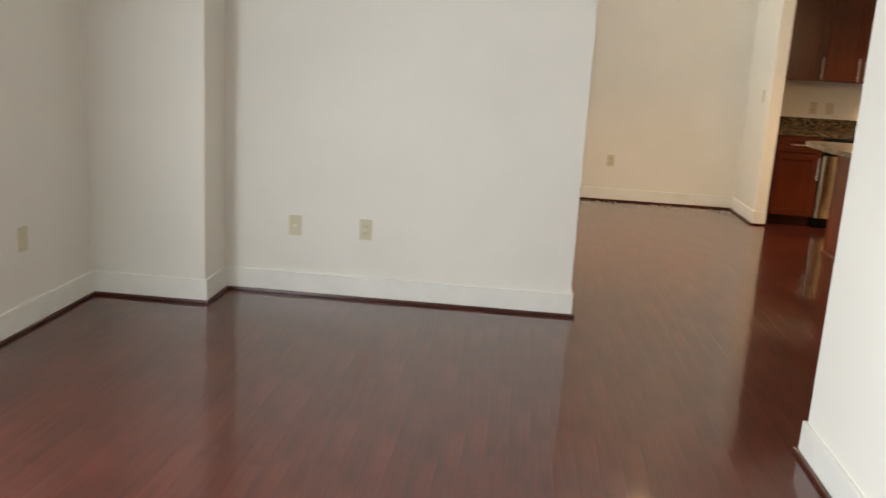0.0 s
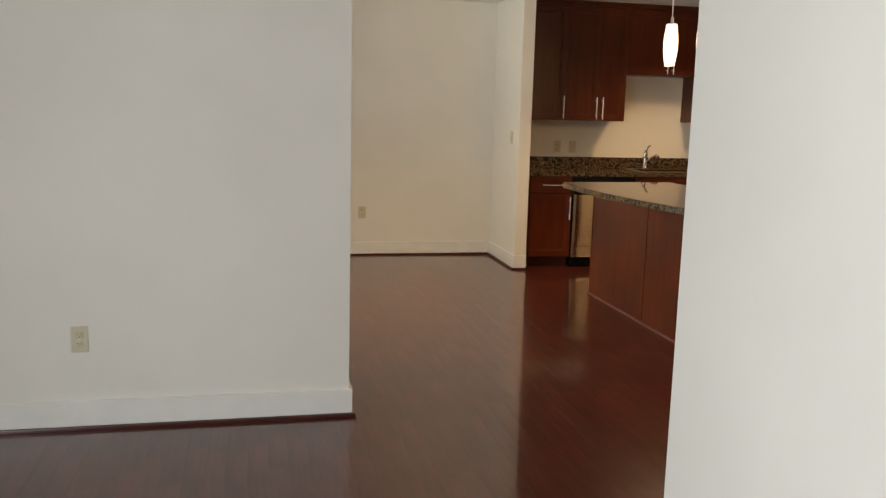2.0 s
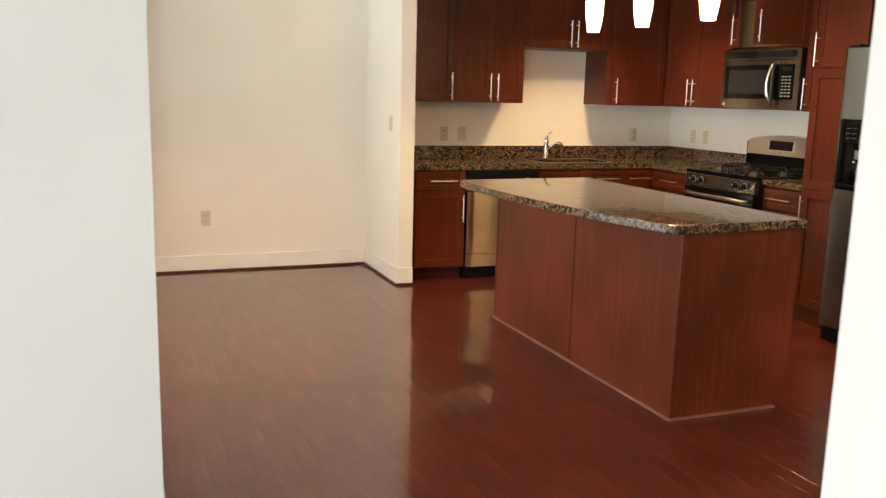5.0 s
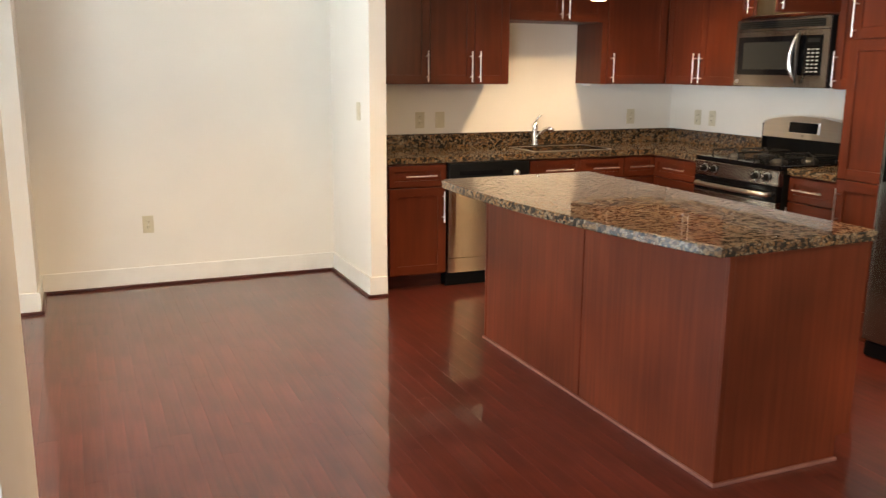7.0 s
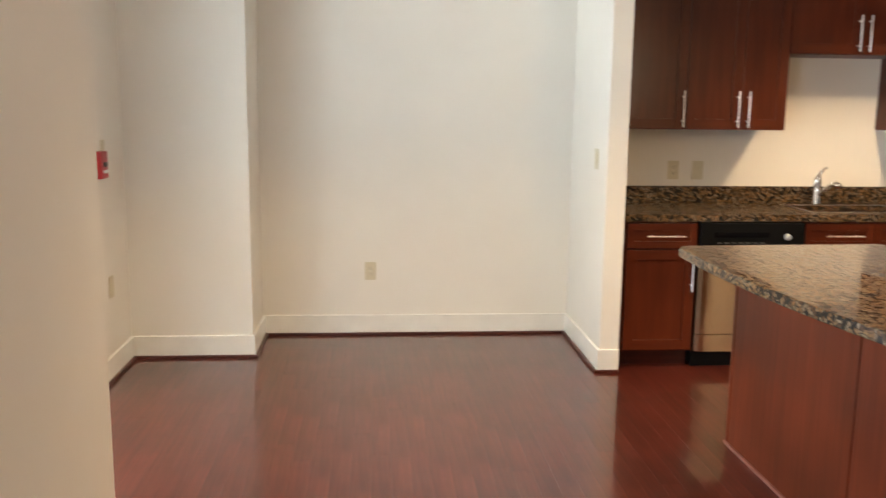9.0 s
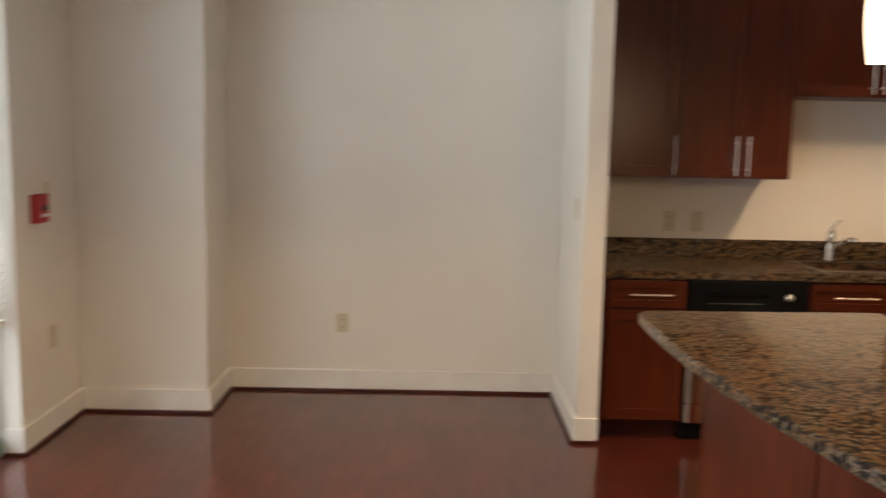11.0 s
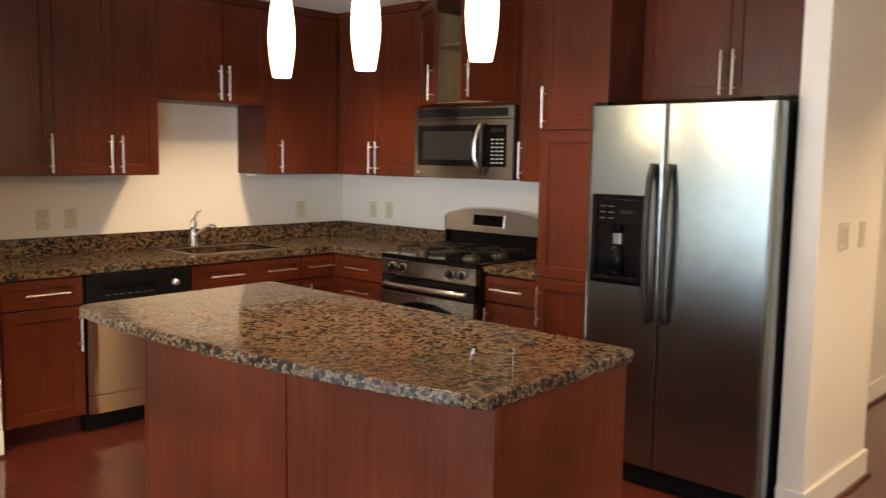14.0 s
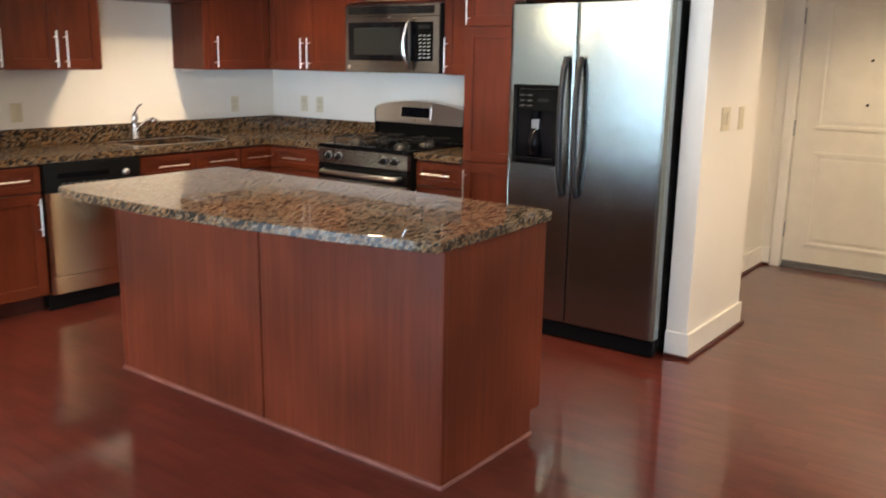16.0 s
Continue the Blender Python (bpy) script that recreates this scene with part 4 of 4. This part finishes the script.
def door_round(x, y0, y1, z0, z1, outer):
    """Door front; the edge on the outer side (-1 or 1) rolls over further."""
    bm = bmesh.new()
    out = []
    for k in range(33):
        s = -1 + 2 * k / 32
        out.append((x + (0.018 * abs(s) ** 26 if s * outer > 0 else 0.003 * abs(s) ** 40), (y0 + y1) / 2 + s * (y1 - y0) / 2))
    out += [(x + 0.07, y1), (x + 0.07, y0)]
    return bm_prism(bm, out, z0, z1)


fd = part("freezer_door", door_round(FRX, SPLIT + 0.004, FY1, 0.10, FZ, 1), STEEL_F, fr, "brushed steel freezer door")
rd = part("fridge_door", door_round(FRX, FY0, SPLIT - 0.004, 0.10, FZ, -1), STEEL_F, fr, "brushed steel refrigerator door")
for d, y in ((fd, SPLIT + 0.045), (rd, SPLIT - 0.04)):
    pts, rad = [], []
    for k in range(13):
        s = k / 12
        pts.append((FRX - 0.012 - 0.045 * math.sin(math.pi * s) ** 0.45, y, 0.785 + s * 0.70))
        rad.append(0.016)
    part("handle", bm_tube(bmesh.new(), pts, rad), DARKHANDLE, d, "long dark grey handle", True)
bm = bmesh.new()
for a, b, c0, d in ((6.185, 6.21, 0.935, 1.345), (6.43, 6.455, 0.935, 1.345), (6.21, 6.43, 0.935, 0.967), (6.21, 6.43, 1.325, 1.345)):
    bm_box(bm, FRX - 0.024, FRX + 0.01, a, b, c0, d, 0.004)
dp = part("dispenser", bm, MATTEBLACK, fd, "black ice and water dispenser")
part("recess", box(FRX - 0.003, FRX + 0.01, 6.21, 6.43, 0.967, 1.21), GLOSSBLACK, dp, "dark recess")
bm = bm_tube(bmesh.new(), [(FRX - 0.006, 6.32, 0.985), (FRX - 0.012, 6.32, 1.06), (FRX - 0.010, 6.32, 1.12)], [0.04, 0.036, 0.022], 14)
part("cradle", bm, GLOSSBLACK, dp, "glossy black dispensing cradle", True)
part("nozzle", cyl((FRX - 0.012, 6.32, 1.17), (FRX - 0.012, 6.32, 1.21), 0.022, 0.03), GLOSSBLACK, dp)
part("logo_bar", box(FRX - 0.0175, FRX - 0.0155, 6.24, 6.305, 1.26, 1.275), SCREEN, dp)
part("control_face", box(FRX - 0.016, FRX + 0.01, 6.212, 6.428, 1.21, 1.323, 0.003), MATTEBLACK, dp, "black control face")
for z in (1.235, 1.262, 1.29):
    for y in (6.34, 6.385):
        part("print", box(FRX - 0.0172, FRX - 0.0155, y, y + 0.03, z, z + 0.003), GREYMARK, dp)
part("paddle", box(FRX - 0.016, FRX - 0.002, 6.298, 6.342, 1.115, 1.17, 0.005), GREYMETAL, dp, "dispenser paddle")
part("tray_lip", box(FRX - 0.03, FRX - 0.01, 6.21, 6.43, 0.955, 0.968, 0.003), BLACK, dp)
for y in (FY0 + 0.05, FY1 - 0.05):
    part("hinge_cover", box(FRX + 0.02, FRX + 0.12, y - 0.035, y + 0.035, FZ + 0.001, FZ + 0.022, 0.006), BLACK, fr, "black hinge cover")

# island
isl = thing("kitchen_island", "cherry-panelled kitchen island with speckled granite top", "kitchen island")
IX0, IX1, IY0, IY1 = 2.825, 3.48, 5.627, 7.515
bm = bmesh.new()
bm_box(bm, IX0 + 0.02, IX1 - 0.003, IY0 + 0.02, IY1 - 0.02, 0.10, CT0 - 0.001)
bm_box(bm, IX0 + 0.02, IX1 - 0.075, IY0 + 0.02, IY1 - 0.02, 0.0, 0.10)
part("body", bm, CHERRY, isl)
SEAM = 6.54
part("back_panel", box(IX0, IX0 + 0.019, IY0 + 0.0, SEAM - 0.0045, 0.012, CT0 - 0.001, 0.0015), ISLAND_WOOD, isl, "cherry veneer back panel")
part("back_panel", box(IX0, IX0 + 0.019, SEAM + 0.0045, IY1, 0.012, CT0 - 0.001, 0.0015), ISLAND_WOOD, isl, "cherry veneer back panel")
for y in (IY0 - 0.004, IY1 - 0.016):
    bm = bmesh.new()
    bm_box(bm, IX0 + 0.0195, IX1, y, y + 0.02, 0.10, CT0 - 0.001)
    bm_box(bm, IX0 + 0.0195, IX1 - 0.07, y, y + 0.02, 0.0, 0.10)
    part("end_panel", bm, ISLAND_WOOD, isl, "cherry veneer end panel")
part("corner_strip", box(IX0 - 0.004, IX0 + 0.024, IY0 - 0.007, IY0 + 0.012, 0.0, CT0 - 0.002, 0.003), ISLAND_WOOD, isl)
part("corner_strip", box(IX0 - 0.004, IX0 + 0.024, IY1 - 0.012, IY1 + 0.007, 0.0, CT0 - 0.002, 0.003), ISLAND_WOOD, isl)
part("shoe_strip", box(IX0 - 0.012, IX0 - 0.0005, IY0 - 0.016, IY1 + 0.012, 0.0, 0.014, 0.003), PALESHOE, isl, "paler scuffed shoe strip")
part("shoe_strip", box(IX0 - 0.0005, IX1 - 0.065, IY0 - 0.017, IY0 - 0.005, 0.0, 0.014, 0.003), PALESHOE, isl, "paler scuffed shoe strip")
for a, b in ((IY0 + 0.02, 6.25), (6.25, 6.88), (6.88, IY1 - 0.02)):
    bm = bmesh.new()
    bm_box(bm, IX1 - 0.003, IX1 + 0.016, a + 0.002, b - 0.002, 0.11, 0.852, 0.002)
    part("door", bm, CHERRY, isl)
outline = [(3.515, 5.625), (3.50, 5.612)]
for k in range(25):
    y = 5.585 + k / 24 * (7.50 - 5.585)
    outline.append((2.537 + 0.0855 * (y - 7.12) ** 2 + (0.012 if k == 0 else 0), y))
outline += [(2.575, 7.545), (2.60, 7.555), (3.50, 7.595), (3.515, 7.58)]
bm = bm_prism(bmesh.new(), outline, CT0, CT1)
bmesh.ops.recalc_face_normals(bm, faces=bm.faces)
top_edges = [e for e in bm.edges if abs(e.verts[0].co.z - e.verts[1].co.z) < 1e-5]
bmesh.ops.bevel(bm, geom=top_edges, offset=0.005, segments=2, affect="EDGES", profile=0.5)
top = part("top", bm, GRANITE, isl, "polished speckled granite top with a bowed edge")
top.data.materials.append(GRANITE_EDGE)
for p in top.data.polygons:
    p.material_index = 1 if abs(p.normal.z) < 0.8 else 0

# pendants and recessed lights
first = None
for px, py in PENDANTS:
    if first is None:
        first = thing("pendant_lamp", "lit white opal glass pendant lamp on a thin rod", "pendant lamp", "pendants over the island", (px, py, 0))
        z0, z1 = 1.798, 2.088
        shp = []
        for k in range(15):
            s = k / 14
            shp.append((0.033 + 0.020 * math.sin(math.pi * (0.08 + s * 0.86)) ** 1.0 - 0.004 * (1 - s), z0 + s * (z1 - z0)))
        sh = part("shade", bm_lathe(bmesh.new(), 0, 0, shp), SHADE, first, "glowing white glass shade", True)
        part("cap", bm_lathe(bmesh.new(), 0, 0, [(0.036, z1), (0.033, z1 + 0.006), (0.012, z1 + 0.012), (0.010, z1 + 0.05), (0.0035, z1 + 0.055)]), NICKEL, first, "small satin metal cap", True)
        part("rod", cyl((0, 0, z1 + 0.05), (0, 0, CEIL - 0.02), 0.004, seg=8), NICKEL, first)
        part("canopy", cyl((0, 0, CEIL - 0.022), (0, 0, CEIL - 0.001), 0.05, seg=24), NICKEL, first)
    else:
        copy_thing(first, pose(px, py, 0))
first = None
# fixtures for the known can and the four added ones
for cx, cy in CANS:
    if first is None:
        first = thing("recessed_light", "lit round recessed ceiling light with white ring", "ceiling light", "recessed ceiling lights", (cx, cy, 0))
        part("ring", bm_lathe(bmesh.new(), 0, 0, [(0.075, CEIL - 0.001), (0.095, CEIL - 0.001), (0.095, CEIL - 0.006), (0.085, CEIL - 0.012), (0.073, CEIL - 0.008), (0.073, CEIL - 0.001)]), TRIM, first, "white trim ring", True)
        part("lens", cyl((0, 0, CEIL - 0.004), (0, 0, CEIL - 0.0015), 0.073, seg=24), LAMP, first, "glowing lens")
    else:
        copy_thing(first, pose(cx, cy, 0))

# ---- plates, switches, alarm ----


def plate(kind, p, nrm, w=0.072, h=0.118, group="outlet plates"):
    names = {"outlet": ("wall_outlet", "ivory duplex outlet plate on the wall", "outlet"), "switch": ("light_switch", "ivory rocker switch plate on the wall", "light switch"),
             "double": ("light_switch", "ivory double rocker switch plate on the wall", "light switch"), "jack": ("wall_jack", "ivory cable jack plate on the wall", "jack plate"),
             "blank": ("wall_plate", "small ivory plate on the wall", "wall plate")}
    nm, label, cat = names[kind]
    t = thing(nm, label, cat, group)
    t.matrix_world = Matrix.Translation(p) @ Vector(nrm).to_track_quat("X", "Z").to_matrix().to_4x4()
    if kind == "double":
        w = 0.118
    part("cover", box(0.0, 0.006, -w / 2, w / 2, -h / 2, h / 2, 0.003), PLATE, t)
    if kind == "outlet":
        for z in (-0.021, 0.021):
            s = part("socket", box(0.005, 0.009, -0.017, 0.017, z - 0.014, z + 0.014, 0.004), PLATE, t)
            bm = bmesh.new()
            for y in (-0.007, 0.007):
                bm_box(bm, 0.0086, 0.0094, y - 0.0012, y + 0.0012, z - 0.002, z + 0.008)
            bm_box(bm, 0.0086, 0.0094, -0.0025, 0.0025, z - 0.010, z - 0.006)
            part("slots", bm, SLOT, s)
        part("screw", cyl((0.005, 0, 0), (0.0072, 0, 0), 0.0035, seg=10), NICKEL, t)
    elif kind in ("switch", "double"):
        for y in ((-0.023, 0.023) if kind == "double" else (0,)):
            part("rocker", box(0.005, 0.010, y - 0.0165, y + 0.0165, -0.033, 0.033, 0.003), PLATE, t)
    elif kind == "jack":
        part("jack", cyl((0.005, 0, 0.0), (0.014, 0, 0.0), 0.006, seg=10), NICKEL, t)
        part("rib", box(0.005, 0.008, -0.017, 0.017, -0.034, 0.034, 0.002), PLATE, t)
    return t


plate("jack", (-0.985, NW_Y, 0.408), (0, -1, 0))
plate("outlet", (-0.575, NW_Y, 0.412), (0, -1, 0))
plate("blank", (DEN_W, 4.06, 0.445), (1, 0, 0))
plate("outlet", (1.21, FAR_Y, 0.425), (0, -1, 0))
plate("switch", (STUB_X0, 8.81, 1.20), (-1, 0, 0), group="light switches")
plate("outlet", (3.13, KIT_Y, 1.105), (0, -1, 0))
plate("switch", (3.29, KIT_Y, 1.105), (0, -1, 0), group="light switches")
plate("outlet", (4.98, KIT_Y, 1.105), (0, -1, 0))
plate("outlet", (KIT_X, 8.93, 1.11), (-1, 0, 0))
plate("outlet", (KIT_X, 8.76, 1.11), (-1, 0, 0))
plate("double", (4.965, EW_Y, 1.195), (0, -1, 0), group="light switches")
plate("switch", (5.20, EW_Y, 1.19), (0, -1, 0), group="light switches")
plate("blank", (LIV_W, 8.63, 0.50), (1, 0, 0))
plate("blank", (LIV_W, 8.60, 1.25), (1, 0, 0), 0.06, 0.09)
al = thing("fire_alarm_station", "red wall-mounted fire alarm box", "fire alarm")
part("box", box(LIV_W, LIV_W + 0.045, 8.435, 8.545, 1.10, 1.24, 0.006), RED, al)
part("label_bar", box(LIV_W + 0.045, LIV_W + 0.0475, 8.465, 8.53, 1.16, 1.185), SLOT, al)
part("pull_bar", box(LIV_W + 0.045, LIV_W + 0.054, 8.455, 8.525, 1.13, 1.145, 0.003), WHITEMARK, al, "white pull bar")

# under-cabinet puck by the sink
solid("cabinet_light", box(4.47, 4.56, 9.10, 9.22, U0 - 0.018, U0 - 0.001, 0.004), TRIM, "small white light fixture under the cabinet", "light fixture")

# ---- outside: trees seen in reflections ----


def tree(x, y, h, seed):
    rnd = random.Random(seed)
    t = thing("tree", "leafy green tree on the lawn outside", "tree", "trees outside", (x, y, -0.35))
    bm = bm_tube(bmesh.new(), [(0, 0, 0), (0.1, 0.05, h * 0.3), (-0.05, 0.1, h * 0.6), (0, 0, h * 0.9)], [0.22, 0.16, 0.1, 0.03], 8)
    for k in range(6):
        a = k * 1.05 + rnd.random()
        z = h * (0.35 + 0.08 * k)
        bm_tube(bm, [(0, 0, z), (math.cos(a) * 0.9, math.sin(a) * 0.9, z + 0.5), (math.cos(a) * 1.7, math.sin(a) * 1.7, z + 0.8)], [0.07, 0.05, 0.02], 6)
    part("trunk", bm, BARK, t)
    verts, faces = [], []
    for k in range(1500):
        a, r = rnd.random() * 6.283, 2.1 * rnd.random() ** 0.5
        z = h * (0.3 + 0.75 * rnd.random())
        r *= 0.45 + 0.75 * math.sin(math.pi * min(1, (z / h - 0.25) / 0.85))
        c0 = Vector((math.cos(a) * r, math.sin(a) * r, z))
        q = Euler((rnd.random() * 6, rnd.random() * 6, rnd.random() * 6)).to_matrix()
        s = 0.16 + 0.12 * rnd.random()
        i = len(verts)
        verts += [c0 + q @ Vector(v) for v in ((-s, 0, 0), (0, -s * 0.6, 0.03), (s, 0, 0), (0, s * 0.6, 0.03))]
        faces.append((i, i + 1, i + 2, i + 3))
    me = bpy.data.meshes.new("crown")
    me.from_pydata(verts, [], faces)
    me.materials.append(LEAF)
    cr = new("crown", me)
    cr.parent = t


for k, (tx, ty, th) in enumerate(((-9, 3.0, 6.5), (-10, 6.5, 7.2), (-9.5, 9.5, 6.2), (-11, 0.0, 7.0), (-13, 12.5, 8.0))):
    tree(tx, ty, th, 10 + k)

# ---- floor planks, running along the rooms ----
PW = 0.083
GAP = 0.0001
lengths = [0.75, 0.9, 1.05, 1.2, 1.4]


def plank_bm(x, y, w, ln):
    bm = bmesh.new()
    hx, hy, z0, z1, c0 = w / 2 - GAP, ln / 2 - GAP, -0.006, 0.0, 0.0002
    lo = [(-hx, -hy), (hx, -hy), (hx, hy), (-hx, hy)]
    a = [bm.verts.new((x + u, y + v, z0)) for u, v in lo]
    b = [bm.verts.new((x + u, y + v, z1 - c0)) for u, v in lo]
    t = [bm.verts.new((x + u - math.copysign(c0, u), y + v - math.copysign(c0, v), z1)) for u, v in lo]
    for k in range(4):
        j = (k + 1) % 4
        bm.faces.new((a[k], a[j], b[j], b[k]))
        bm.faces.new((b[k], b[j], t[j], t[k]))
    bm.faces.new(t)
    return bm


rnd = random.Random(5)
plank_mesh = {ln: mesh_of("plank", plank_bm(0, 0, PW, ln), FLOORWOOD) for ln in lengths}
near, far = [], []
x = DEN_W - 0.05
while x < DOOR_X + 0.2:
    y = SOUTH - rnd.random()
    while y < FAR_Y:
        ln = rnd.choice(lengths)
        cx, cy = x + PW / 2, y + ln / 2
        inside = (cx < RW_X + 0.15 and cy < NW_Y + 0.6) or (cx > LIV_W - 0.15 and cy > RW_Y - 0.6)
        if inside:
            close = (0.5 < cx < 2.75 and 3.0 < cy < 8.2) or (-0.8 < cx < 1.4 and 1.8 < cy < 5) or (2.7 < cx < 5.2 and 4.4 < cy < 5.9)
            (near if close else far).append((cx, cy, ln))
        y += ln
    x += PW
near.sort(key=lambda p: (p[0] - 1.9) ** 2 + (p[1] - 6.0) ** 2)
far += near[300:]
for cx, cy, ln in near[:300]:
    ob = new("plank", plank_mesh[ln])
    ob.location = (cx, cy, 0)
    ob.parent = floor
verts, faces = [], []
for cx, cy, ln in far:
    bm = plank_bm(cx, cy, PW, ln)
    i = len(verts)
    bm.verts.index_update()
    verts += [v.co.copy() for v in bm.verts]
    faces += [[v.index + i for v in f.verts] for f in bm.faces]
    bm.free()
me = bpy.data.meshes.new("planks")
me.from_pydata(verts, [], faces)
me.materials.append(FLOORWOOD)
ob = tagged(new("planks", me), kind="stuff")
ob.parent = floor
